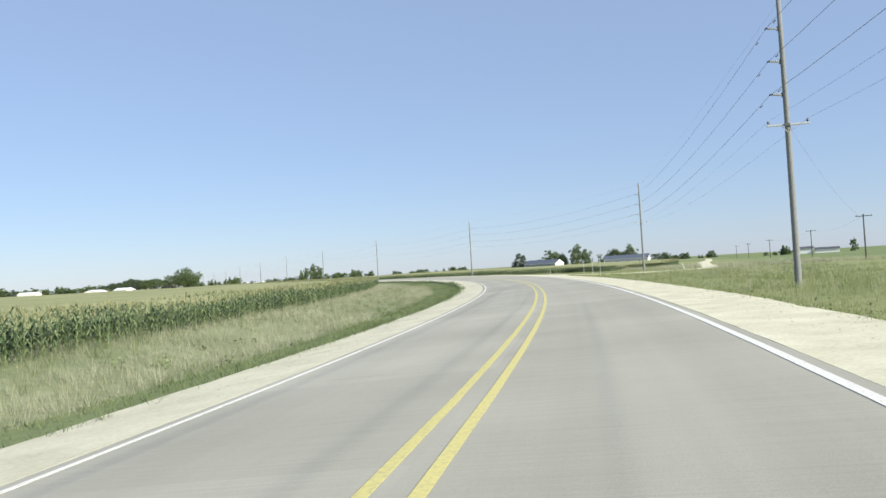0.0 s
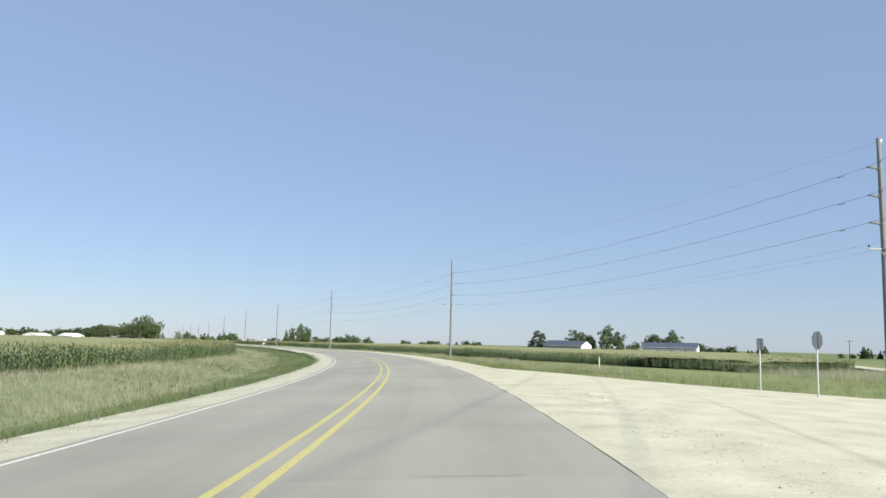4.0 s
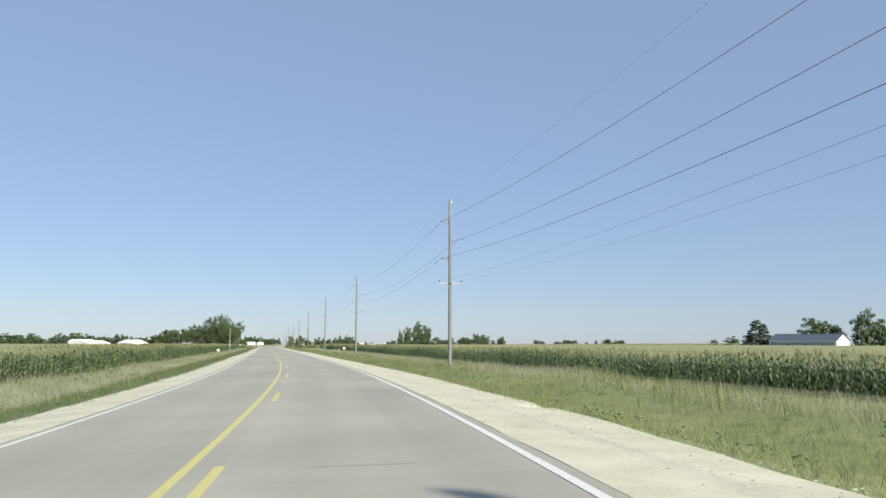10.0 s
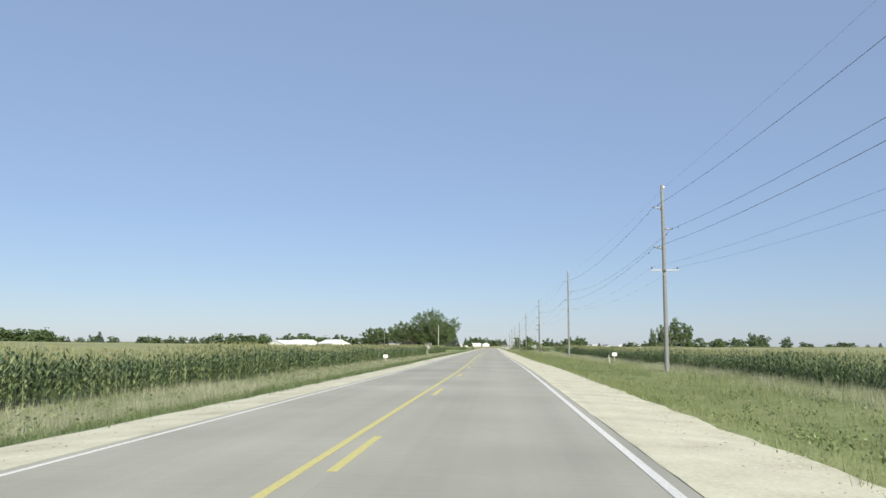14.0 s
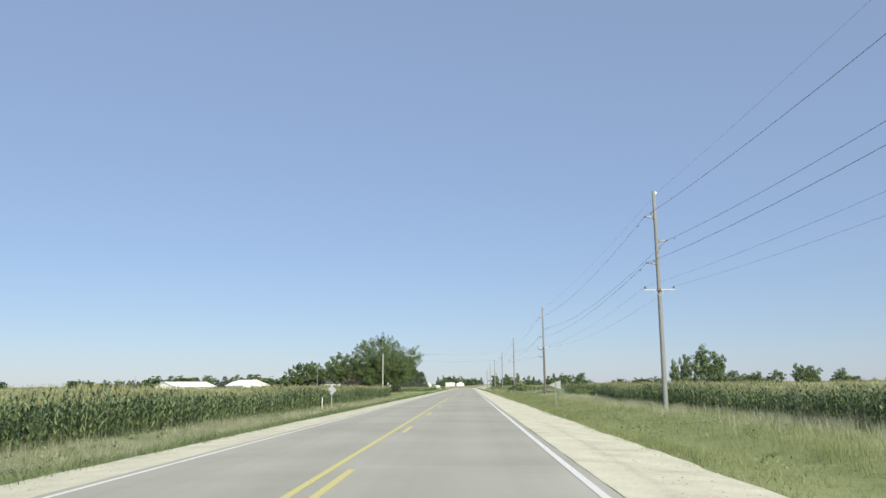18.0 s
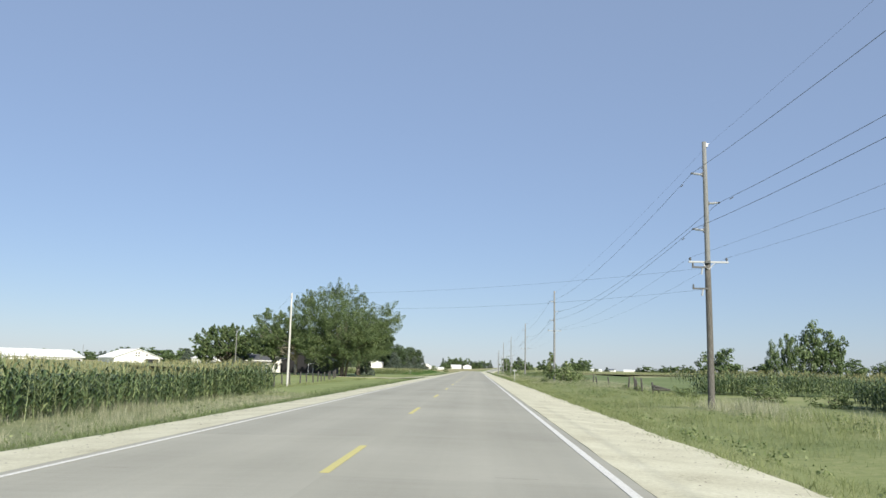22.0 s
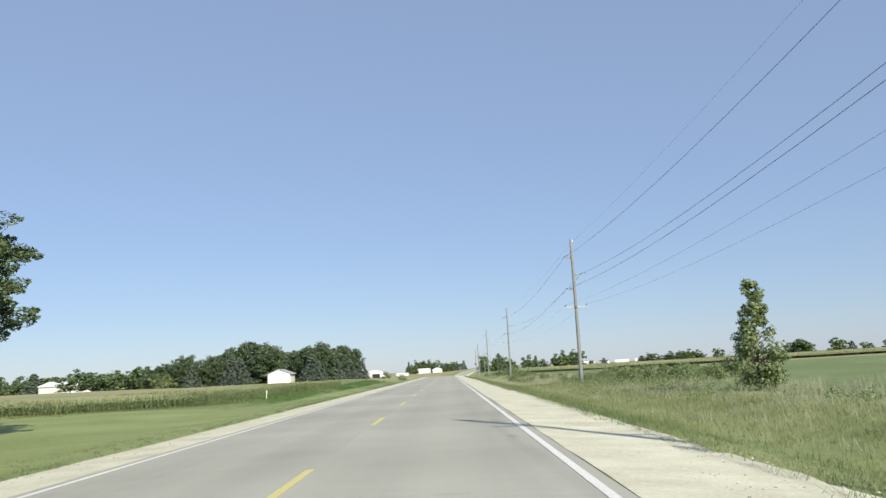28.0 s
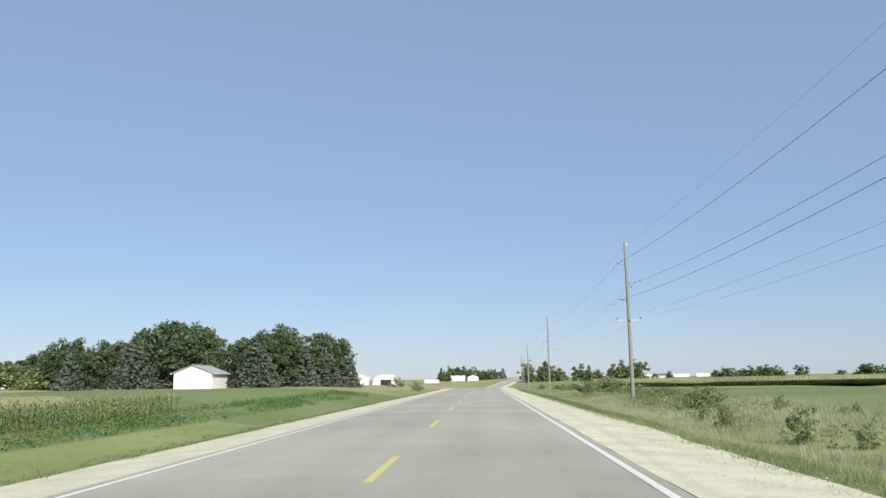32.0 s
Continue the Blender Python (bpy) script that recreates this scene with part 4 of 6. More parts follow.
# white barns behind the corn, west of the road
# Dark panels stand for the shade inside the open bays.
barn = gable("pole_barn", -64.4, 379.4, 37.0, 8.6, 15.0, 2.5, 1.65, "wide white metal pole barn with a dark panel as its shaded bay", M_SIDING, M_WHITE_ROOF, "barn", [("front", 2.7, 2.5, 2.25, M_DARK_AND_SHADE)], [("front", 1.7, 3.0, 0.35, 0.3)])
gable("pole_barn", -92.9, 378.5, -30.8, 9.0, 16.0, 2.2, 1.3, "long white metal barn with dark panels as shaded openings", M_SIDING, M_WHITE_ROOF, "barn", [(1, 6.3, 4.0, 1.7, M_DARK_AND_SHADE), (1, 13.8, 3.6, 1.7, M_DARK_AND_SHADE)])
for ex in (-0.3, 0.22):
    for ez in (2.85, 3.35):
        bm = bmesh.new()
        tube_bm(bm, (ex, -0.05, ez), (ex, 0.01, ez), 0.17, 0.17, 12)
        part("gable_vent", bm, M_DARK_AND_SHADE, barn)

# farmstead under the maples
def open_garage():
    """Two open bays to the south-east, a gable to the south-west."""
    top = empty("garage", -46.2, 390.0, None, -33.0, "white open-fronted garage with a dark shingle roof", "garage")
    ln, dp, h, rise = 7.4, 6.2, 2.3, 1.5
    for nm, sz, c in (("back_wall", (0.12, ln, h), (-dp, ln / 2, h / 2)), ("front_post", (0.14, 0.14, h), (0, 0.1, h / 2)), ("front_post", (0.14, 0.14, h), (0, ln * 0.62, h / 2)), ("front_wall", (0.12, ln * 0.34, h), (0, ln * 0.83, h / 2)), ("lintel", (0.16, ln, 0.3), (0.004, ln / 2, h + 0.15))):
        bm = bmesh.new()
        box_bm(bm, sz, Matrix.Translation(c))
        part(nm, bm, M_SIDING, top)
    for yy in (0.0, ln - 0.12):
        bm = bmesh.new()
        f = bm.faces.new([bm.verts.new(p) for p in ((-dp, yy, -0.2), (0, yy, -0.2), (0, yy, h), (-dp / 2, yy, h + rise), (-dp, yy, h))])
        r = bmesh.ops.extrude_face_region(bm, geom=[f])
        bmesh.ops.translate(bm, vec=(0, 0.12, 0), verts=[g for g in r["geom"] if isinstance(g, bmesh.types.BMVert)])
        bmesh.ops.recalc_face_normals(bm, faces=bm.faces)
        part("gable_wall", bm, M_SIDING, top)
    bm = bmesh.new()
    box_bm(bm, (0.7, 0.05, 0.9), Matrix.Translation((-dp / 2, -0.03, 1.3)))
    part("window", bm, M_GLASS, top)
    for sd in (-1, 1):
        bm = bmesh.new()
        w = dp / 2 + 0.4
        box_bm(bm, (math.hypot(w, rise * w / (dp / 2)), ln + 0.8, 0.1), Matrix.Translation((-dp / 2 + sd * w / 2, ln / 2, h + rise / 2 - 0.03)) @ pose(0, 0, 0, 0, sd * math.degrees(math.atan2(rise, dp / 2)), 0))
        part("roof", bm, M_ROOF, top)
    bm = bmesh.new()
    box_bm(bm, (dp - 0.3, ln - 0.3, 0.06), Matrix.Translation((-dp / 2, ln / 2, 0.02)))
    part("floor_slab", bm, M_CONCRETE, top)
    return top


open_garage()
gable("farmhouse", -44.4, 403.0, -8.0, 4.6, 9.0, 4.0, 1.8, "two-storey white farmhouse half hidden by maples", M_SIDING, M_ROOF, "house", [("front", -1.5, 1.0, 2.1, M_DARK_AND_SHADE)], [("front", 1.4, 1.4, 0.8, 1.2), ("front", 0.6, 3.4, 0.8, 1.0), (1, 3.0, 1.4, 0.9, 1.2)])
# The maples' shade is put into the wing's near-black wall colour.
gable("porch_wing", -36.0, 401.0, -4.0, 10.5, 9.0, 2.7, 2.0, "single-storey wing, walls coloured dark for the shade of the maples", M_DARK_AND_SHADE, M_ROOF, "house", [("front", 1.2, 0.95, 2.05, M_POST)], [])


def bench(x, y, yaw):
    """A low timber rack in the yard."""
    top = empty("timber_rack", x, y, None, yaw, "low timber rack standing on the lawn", "rack")
    for e in (-1.1, 1.1):
        for g in (-0.35, 0.35):
            bm = bmesh.new()
            box_bm(bm, (0.09, 0.09, 1.0), Matrix.Translation((e, g, 0.5)))
            part("leg", bm, M_POST, top)
    for z in (0.45, 0.75, 0.97):
        bm = bmesh.new()
        box_bm(bm, (2.5, 0.06, 0.12), Matrix.Translation((0, -0.43, z)))
        part("slat", bm, M_WOOD, top)
    return top


bench(-38.4, 368.8, 20)


def lumber_stack(x, y, yaw, seed, rows=5):
    """Boards in layers on two bearers."""
    top = empty("lumber_stack", x, y, None, yaw, "stack of pale sawn boards by the garage", "lumber")
    r = random.Random(seed)
    for e in (-0.8, 0.8):
        bm = box_bm(bmesh.new(), (0.12, 1.1, 0.12), Matrix.Translation((e, 0, 0.06)))
        part("bearer", bm, M_POST, top)
    for k in range(rows):
        for q in range(4):
            bm = box_bm(bmesh.new(), (2.6 + r.uniform(-0.3, 0.2), 0.24, 0.16), Matrix.Translation((r.uniform(-0.1, 0.1), -0.42 + 0.28 * q, 0.21 + 0.2 * k)))
            part("board", bm, M_LUMBER, top)


lumber_stack(-41.2, 374.5, 25, 3)
lumber_stack(-49.5, 371.5, 10, 4, 2)
for k, (x, y, h) in enumerate(((-52.6, 372, 1.5), (-50.6, 373, 1.2), (-47.6, 372.5, 1.35), (-46.4, 373.5, 1.1))):
    top = empty("gate_post", x, y, None, 0, "pale weathered gate post in the yard", "post", "yard posts")
    part("post", shaft(bmesh.new(), h, 0.09, 0.08, 8, 3), M_LUMBER, top, smooth=True)


def parked_trailer(x, y, yaw):
    """A low white camper trailer."""
    top = empty("camper_trailer", x, y, None, yaw, "white camper trailer parked on the lawn", "trailer")
    bm = bmesh.new()
    box_bm(bm, (6.0, 2.1, 1.6), Matrix.Translation((0, 0, 1.35)))
    bmesh.ops.bevel(bm, geom=bm.edges[:], offset=0.25, segments=3, affect="EDGES")
    body = part("body", bm, M_WHITE_PAINT, top)
    for xx in (-1.5, 0.1, 1.5):
        bm = bmesh.new()
        box_bm(bm, (0.8, 0.05, 0.5), Matrix.Translation((xx, -1.06, 1.7)))
        part("window", bm, M_GLASS, body)
    for sd in (-1, 1):
        bm = bmesh.new()
        tube_bm(bm, (0.2, sd * 0.85, 0.34), (0.2, sd * 1.05, 0.34), 0.34, 0.34, 16)
        part("wheel", bm, M_DARK_AND_SHADE, top)
    bm = bmesh.new()
    box_bm(bm, (1.2, 0.1, 0.1), Matrix.Translation((3.0, 0, 0.55)))
    part("tow_bar", bm, M_STEEL, top)


parked_trailer(-54.5, 393.5, 10)

# shed and arched barn further up the road
gable("white_shed", -43.4, 575.5, 2.0, 5.9, 8.0, 2.45, 1.15, "white gabled shed with a pale grey roof before the trees", M_SIDING, M_GREY_WALL, "shed")


def arched_barn(x, y, yaw, w, ln, h):
    top = empty("arched_barn", x, y, None, yaw, "white arched metal barn with a dark panel as its shaded doorway", "barn")
    n = 14
    arc = [(-w / 2 * math.cos(math.pi * k / n), h * math.sin(math.pi * k / n) ** 0.85) for k in range(n + 1)]
    bm = bmesh.new()
    rows = []
    for yy in (0.0, ln):
        for g in (1.0, 0.97):
            rows.append([bm.verts.new((a * g, yy, b * g)) for a, b in arc])
    for k in range(n):
        bm.faces.new((rows[0][k], rows[0][k + 1], rows[2][k + 1], rows[2][k]))
        bm.faces.new((rows[1][k + 1], rows[1][k], rows[3][k], rows[3][k + 1]))
        bm.faces.new((rows[0][k + 1], rows[0][k], rows[1][k], rows[1][k + 1]))
    part("arched_roof", bm, M_WHITE_ROOF, top, smooth=True)
    bm = bmesh.new()
    f = bm.faces.new([bm.verts.new((a * 0.97, 0.3, b * 0.97)) for a, b in arc])
    r = bmesh.ops.extrude_face_region(bm, geom=[f])
    bmesh.ops.translate(bm, vec=(0, 0.15, 0), verts=[g for g in r["geom"] if isinstance(g, bmesh.types.BMVert)])
    bmesh.ops.recalc_face_normals(bm, faces=bm.faces)
    wall = part("end_wall", bm, M_SIDING, top)
    # The shade inside the doorway is a dark panel on the end wall.
    bm = bmesh.new()
    box_bm(bm, (w * 0.42, 0.08, h * 0.5), Matrix.Translation((w * 0.02, 0.26, h * 0.25)))
    part("doorway", bm, M_DARK_AND_SHADE, wall)


arched_barn(-28.0, 688.0, 4, 7.6, 16, 3.3)
gable("white_shed", -38.5, 702.0, 15.0, 7.0, 9.0, 2.3, 1.2, "small white outbuilding beside the arched barn", M_SIDING, M_WHITE_ROOF, "shed")
gable("white_shed", -30.0, 985.0, 80.0, 5.0, 9.0, 1.5, 0.7, "low white outbuilding further up the road", M_SIDING, M_WHITE_ROOF, "shed")

# far farms
FAR = "distant white farm building on the horizon"
for x, y, yaw, w, ln, h, rf in ((-17, 1180, 85, 9, 14, 3.0, M_WHITE_ROOF), (-9.5, 1190, 10, 10, 9, 3.4, M_ROOF), (-34, 1205, 70, 8, 8, 3.0, M_WHITE_ROOF),
                                (140, 1100, 70, 5, 12, 2.4, M_WHITE_ROOF), (216, 1290, 75, 7, 16, 1.7, M_WHITE_ROOF), (240, 1300, 80, 7, 14, 1.9, M_WHITE_ROOF), (165, 1160, 60, 6, 9, 2.4, M_BLUE_ROOF),
                                (371.6, 115, 41, 8, 15, 2.2, M_ROOF), (362, 127.5, 41, 7, 9, 3.4, M_ROOF), (363.5, 125, -48, 2.6, 5, 3.2, M_WHITE_ROOF), (-150, 690, 60, 10, 22, 3.0, M_WHITE_ROOF)):
    tagged(gable("far_barn", x, y, yaw, w, ln, h, w * 0.18, FAR, M_SIDING, rf, "barn"), group="far farm buildings")

# ---- trees ----
def leaf_cloud(rg, centres, radii, count, leaf, flat=0.7):
    """Small folded leaf sprays scattered round the given cluster centres."""
    k = rg.integers(0, len(centres), count)
    d = rg.normal(size=(count, 3))
    d /= np.linalg.norm(d, axis=1)[:, None]
    rr = radii[k] * rg.uniform(0.35, 1.05, count) ** 0.6
    p = centres[k] + d * rr[:, None] * np.array([1, 1, flat])
    nrm = d + rg.normal(scale=0.4, size=(count, 3)) + np.array([0, 0, 0.4])
    nrm /= np.linalg.norm(nrm, axis=1)[:, None]
    a = np.cross(nrm, rg.normal(size=(count, 3)))
    a /= np.linalg.norm(a, axis=1)[:, None]
    b = np.cross(nrm, a)
    sz = leaf * rg.uniform(0.55, 1.3, count)[:, None]
    v = np.stack([p - a * sz, p + b * sz * 0.55 - nrm * sz * 0.25, p + a * sz, p - b * sz * 0.55 - nrm * sz * 0.25], 1)
    return v.reshape(-1, 3), np.arange(count * 4).reshape(count, 4)


def broad_crown(rg, r, low, high, clusters, bias=0.0, uneven=0.18):
    """Cluster centres in an uneven rounded crown between two heights."""
    c, rad = [], []
    zc, hz = (low + high) / 2, (high - low) / 2
    while len(c) < clusters:
        d = rg.normal(size=3)
        d /= np.linalg.norm(d)
        q = rg.uniform(0.35, 0.95) ** 0.6
        lump = 1 + uneven * math.sin(3 * math.atan2(d[1], d[0]) + 2 * d[2]) + rg.uniform(-0.1, 0.1)
        p = np.array([d[0] * r * q * lump, d[1] * r * q * lump, zc + d[2] * hz * q * lump])
        p[:2] *= 1.0 - 0.35 * max(0.0, d[2]) * bias
        c.append(p)
        rad.append(r * rg.uniform(0.15, 0.28) * (46 / clusters) ** 0.12)
    return np.array(c), np.array(rad)


def limb_mesh(trunk_h, r, ends, rg, fork):
    """Trunk with limbs that reach towards the crown's clusters."""
    bm = bmesh.new()
    tube_bm(bm, (0, 0, -0.3), (0, 0, trunk_h * 0.35), r * 1.25, r, 10)
    tube_bm(bm, (0, 0, trunk_h * 0.35), (0.1, 0.05, trunk_h), r, r * 0.7, 10)
    for e in ends:
        z0 = trunk_h * rg.uniform(fork, 1.0)
        m = Vector((e[0] * 0.45, e[1] * 0.45, z0 + (e[2] - z0) * 0.55))
        tube_bm(bm, (0.05, 0.02, z0), m, r * 0.5, r * 0.28, 6)
        tube_bm(bm, m, Vector(e), r * 0.28, r * 0.08, 5)
    return bm


def broad_tree(name, x, y, h, r, low, label, leaves, leaf, seed, clusters=46, mat=None, bark=None, trunk_r=0.3, category="tree", lean=(0, 0), uneven=0.18):
    rg = np.random.default_rng(seed)
    top = empty(name, x, y, None, 0, label, category)
    c, rad = broad_crown(rg, r, low, h, clusters, uneven=uneven)
    c[:, :2] += np.array(lean) * (c[:, 2:3] - low) / (h - low)
    ends = [c[i] for i in rg.permutation(len(c))[:14 if h > 1 else 5] if c[i][2] > 0.2 * h]
    part("trunk", limb_mesh(max(low, 0) + (h - max(low, 0)) * 0.4, trunk_r, ends, rg, 0.45), bark or M_BARK, top, smooth=True)
    core = ((c - [0, 0, (low + h) / 2]) * rg.uniform(0.5, 0.95, (len(c), 1)) + [0, 0, (low + h) / 2])[:len(c) // 3]
    v, f = leaf_cloud(rg, np.concatenate([c, core]), np.concatenate([rad, rad[:len(core)] * 1.7]), leaves, leaf, 0.72)
    if low < 0:
        keep = v.reshape(-1, 4, 3)[:, :, 2].min(1) > 0.0
        v = v.reshape(-1, 4, 3)[keep].reshape(-1, 3)
        f = f[:keep.sum()]
    if h == 1.0:
        v[:, 2] *= h / np.percentile(v[:, 2], 99.7)
    cr = new("crown", np_mesh("crown", v, f, mat or M_LEAF))
    cr.parent = top
    return top


def spruce(name, x, y, h, r, label, leaves, leaf, seed, mat=None, category="tree"):
    rg = np.random.default_rng(seed)
    top = empty(name, x, y, None, 0, label, category)
    part("trunk", tube_bm(bmesh.new(), (0, 0, -0.3), (0, 0, h * 0.95), r * 0.07, r * 0.01, 8), M_BARK, top, smooth=True)
    c, rad = [], []
    for k in range(13):
        t = k / 13
        ring = max(4, int(11 * (1 - t)))
        for q in range(ring):
            a = 2 * math.pi * (q + rg.uniform(-0.25, 0.25)) / ring + k
            rr = r * (1 - t) ** 0.85 * rg.uniform(0.62, 0.95)
            c.append((rr * math.cos(a), rr * math.sin(a), h * (0.06 + 0.9 * t + rg.uniform(-0.03, 0.03)) - rr * 0.12))
            rad.append(max(0.08 * h * (1 - t), 0.035 * h))
    v, f = leaf_cloud(rg, np.array(c), np.array(rad) * 1.5, leaves, leaf, 0.6)
    cr = new("crown", np_mesh("crown", v, f, mat or M_NEEDLE))
    cr.parent = top
    return top


def plume_crown(rg, r, low, high, plumes, leaves, leaf, lean=(0, 0), reach=0.2):
    """Leaf sprays along many upswept branch ends: a dense crown with a pointed, broken outline. Returns the mesh and the branch ends."""
    zc, hz = low + (high - low) * 0.42, (high - low) * 0.58
    tips, ways, size = [], [], []
    boughs = rg.normal(size=(64, 3))
    boughs[:, 2] = abs(boughs[:, 2]) * 1.15 - 0.58
    boughs /= np.linalg.norm(boughs, axis=1)[:, None]
    for k in range(plumes):
        d = boughs[k % 64] + rg.normal(scale=0.15, size=3)
        d /= np.linalg.norm(d)
        q = rg.uniform(0.8, 1.0) if k % 3 else rg.uniform(0.45, 0.75)
        lump = 1 + 0.09 * math.sin(4 * math.atan2(d[1], d[0]) + 3 * d[2]) + rg.uniform(-0.06, 0.06)
        up = hz if d[2] > 0 else (zc - low)
        wide_r = r * q * lump * (1 + 0.2 * max(0.0, math.sin(math.pi * d[2])))
        tips.append((d[0] * wide_r, d[1] * wide_r, zc + d[2] * up * q * lump))
        w = np.array([d[0] * 0.8, d[1] * 0.8, d[2] * 0.5 + 0.32]) + rg.normal(scale=0.28, size=3)
        ways.append(w / np.linalg.norm(w))
        size.append(rg.uniform(0.75, 1.2))
    tips, ways, size = np.array(tips), np.array(ways), np.array(size)
    tips[:, :2] += np.array(lean) * ((tips[:, 2:3] - low) / (high - low))
    k = rg.integers(0, plumes, leaves)
    t = rg.uniform(0, 1, leaves) ** 0.8
    long = reach * r * size[k]
    wide = 0.42 * reach * r * size[k] * (1 - t) ** 0.55 * np.sqrt(rg.uniform(0.05, 1, leaves))
    off = rg.normal(size=(leaves, 3))
    off -= ways[k] * (off * ways[k]).sum(1)[:, None]
    off /= np.linalg.norm(off, axis=1)[:, None]
    p = tips[k] + ways[k] * ((t - 0.8) * long)[:, None] + off * wide[:, None]
    nrm = off * 0.6 + ways[k] * 0.2 + rg.normal(scale=0.45, size=(leaves, 3)) + np.array([0, 0, 0.5])
    nrm /= np.linalg.norm(nrm, axis=1)[:, None]
    a = ways[k] + rg.normal(scale=0.5, size=(leaves, 3))
    a -= nrm * (a * nrm).sum(1)[:, None]
    a /= np.linalg.norm(a, axis=1)[:, None]
    b = np.cross(nrm, a)
    sz = leaf * rg.uniform(0.6, 1.3, leaves)[:, None]
    v = np.stack([p - a * sz, p + b * sz * 0.5 - nrm * sz * 0.2, p + a * sz, p - b * sz * 0.5 - nrm * sz * 0.2], 1).reshape(-1, 3)
    return v, np.arange(leaves * 4).reshape(leaves, 4), tips - ways * (0.7 * reach * r * size)[:, None]


def plume_tree(name, x, y, h, r, low, label, plumes, leaves, leaf, seed, bark=None, trunk_r=0.4, lean=(0, 0), mat=None, stems=1, reach=0.2):
    rg = np.random.default_rng(seed)
    top = empty(name, x, y, None, 0, label, "tree")
    v, f, ends = plume_crown(rg, r, low, h, plumes, leaves, leaf, lean, reach)
    ends = ends[rg.permutation(len(ends))[:36]]
    part("trunk", limb_mesh(low + (h - low) * 0.4, trunk_r, ends, rg, 0.35), bark or M_BARK, top, smooth=True)
    for k in range(1, stems):
        bm = tube_bm(bmesh.new(), (0.5 * k, 0.4 * k, -0.3), (1.4 * k, 0.9 * k, low + (h - low) * 0.3), trunk_r * 0.75, trunk_r * 0.45, 10)
        part("trunk", bm, bark or M_BARK, top, smooth=True)
    cr = new("crown", np_mesh("crown", v, f, mat or M_LEAF))
    cr.parent = top
    return top


# maples and others at the farmstead
plume_tree("maple_tree", -23.2, 374.0, 17.2, 9.6, 1.0, "big spreading maple shading the farmstead, dense dark-green crown", 832, 180000, 0.105, 21, trunk_r=0.34, stems=2, reach=0.26)
plume_tree("maple_tree", -32.0, 374.5, 12.0, 5.8, 1.6, "smaller maple with a pale leaning trunk", 300, 52000, 0.115, 22, M_PALE_BARK, 0.26, (-5.4, 0), reach=0.28)
plume_tree("oak_tree", -23.9, 398.5, 13.6, 7.2, 2.0, "tall layered oak at the edge of the lawn", 460, 75000, 0.11, 23, trunk_r=0.38, mat=M_DARK_LEAF)
spruce("blue_spruce", -22.6, 400.5, 4.6, 2.2, "young silvery-blue spruce on the lawn", 2600, 0.2, 24)
plume_tree("shade_tree", -50.2, 388.5, 9.9, 6.2, 1.2, "broad round shade tree by the barns", 420, 32000, 0.2, 25, trunk_r=0.3)
plume_tree("shade_tree", -45.0, 402.0, 10.5, 5.6, 1.6, "round shade tree behind the garage", 300, 20000, 0.2, 26, trunk_r=0.28)

def young_tree(seed):
    """A slim young tree, one metre high, with upswept leafy branches."""
    rg = np.random.default_rng(seed)
    top = empty("young_tree", 0, 0, 0, 0, "young pale-leaved tree", "tree")
    c, rad = [], []
    bm = tube_bm(bmesh.new(), (0, 0, -0.03), (0, 0, 0.9), 0.016, 0.004, 7)
    for k in range(96):
        t = rg.uniform(0.0, 1.0) ** 1.25 * 0.94 + 0.03
        a = rg.uniform(0, 6.28)
        reach = 0.24 * min(1.0, 0.65 + t * 2.2) * (1 - t) ** 0.75 * rg.uniform(0.4, 1.1) + 0.012
        e = (reach * math.cos(a), reach * math.sin(a), t + reach * 0.25)
        tube_bm(bm, (0, 0, max(0.02, t - reach * 0.45)), e, 0.005, 0.002, 4)
        c.append(e)
        rad.append(rg.uniform(0.04, 0.075) * (1.2 - 0.55 * t))
    part("trunk", bm, M_BARK, top, smooth=True)
    v, f = leaf_cloud(rg, np.array(c), np.array(rad), 7000, 0.015, 1.0)
    cr = new("crown", np_mesh("crown", v, f, M_PALE_LEAF))
    cr.parent = top
    return top


# templates, one metre high, that are copied about
def template(kind, seed):
    if kind == "spruce":
        return spruce("spruce_tree", 0, 0, 1.0, 0.3, "dark conical spruce tree", 4200, 0.025, seed)
    if kind == "bush":
        return broad_tree("bush", 0, 0, 1.0, 0.75, -0.4, "dense green roadside bush", 1500, 0.052, seed, 40, M_PALE_LEAF, M_BARK, 0.03, "bush")
    if kind == "pale":
        return young_tree(seed)
    if kind == "willow":
        return broad_tree("willow_tree", 0, 0, 1.0, 0.46, -0.15, "airy grey-green willow", 4200, 0.03, seed, 90, M_LEAF, M_BARK, 0.02)
    if kind == "full":
        return broad_tree("broadleaf_tree", 0, 0, 1.0, 0.5, -0.35, "full dark-green broadleaf tree", 15000, 0.026, seed, 300, M_DARK_LEAF, M_BARK, 0.022, uneven=0.09)
    return broad_tree("broadleaf_tree", 0, 0, 1.0, 0.5, -0.45, "round dark-green broadleaf tree", 1200, 0.068, seed, 64, M_LEAF, M_BARK, 0.022)


STOCK = {}
stock_rg = random.Random(4)


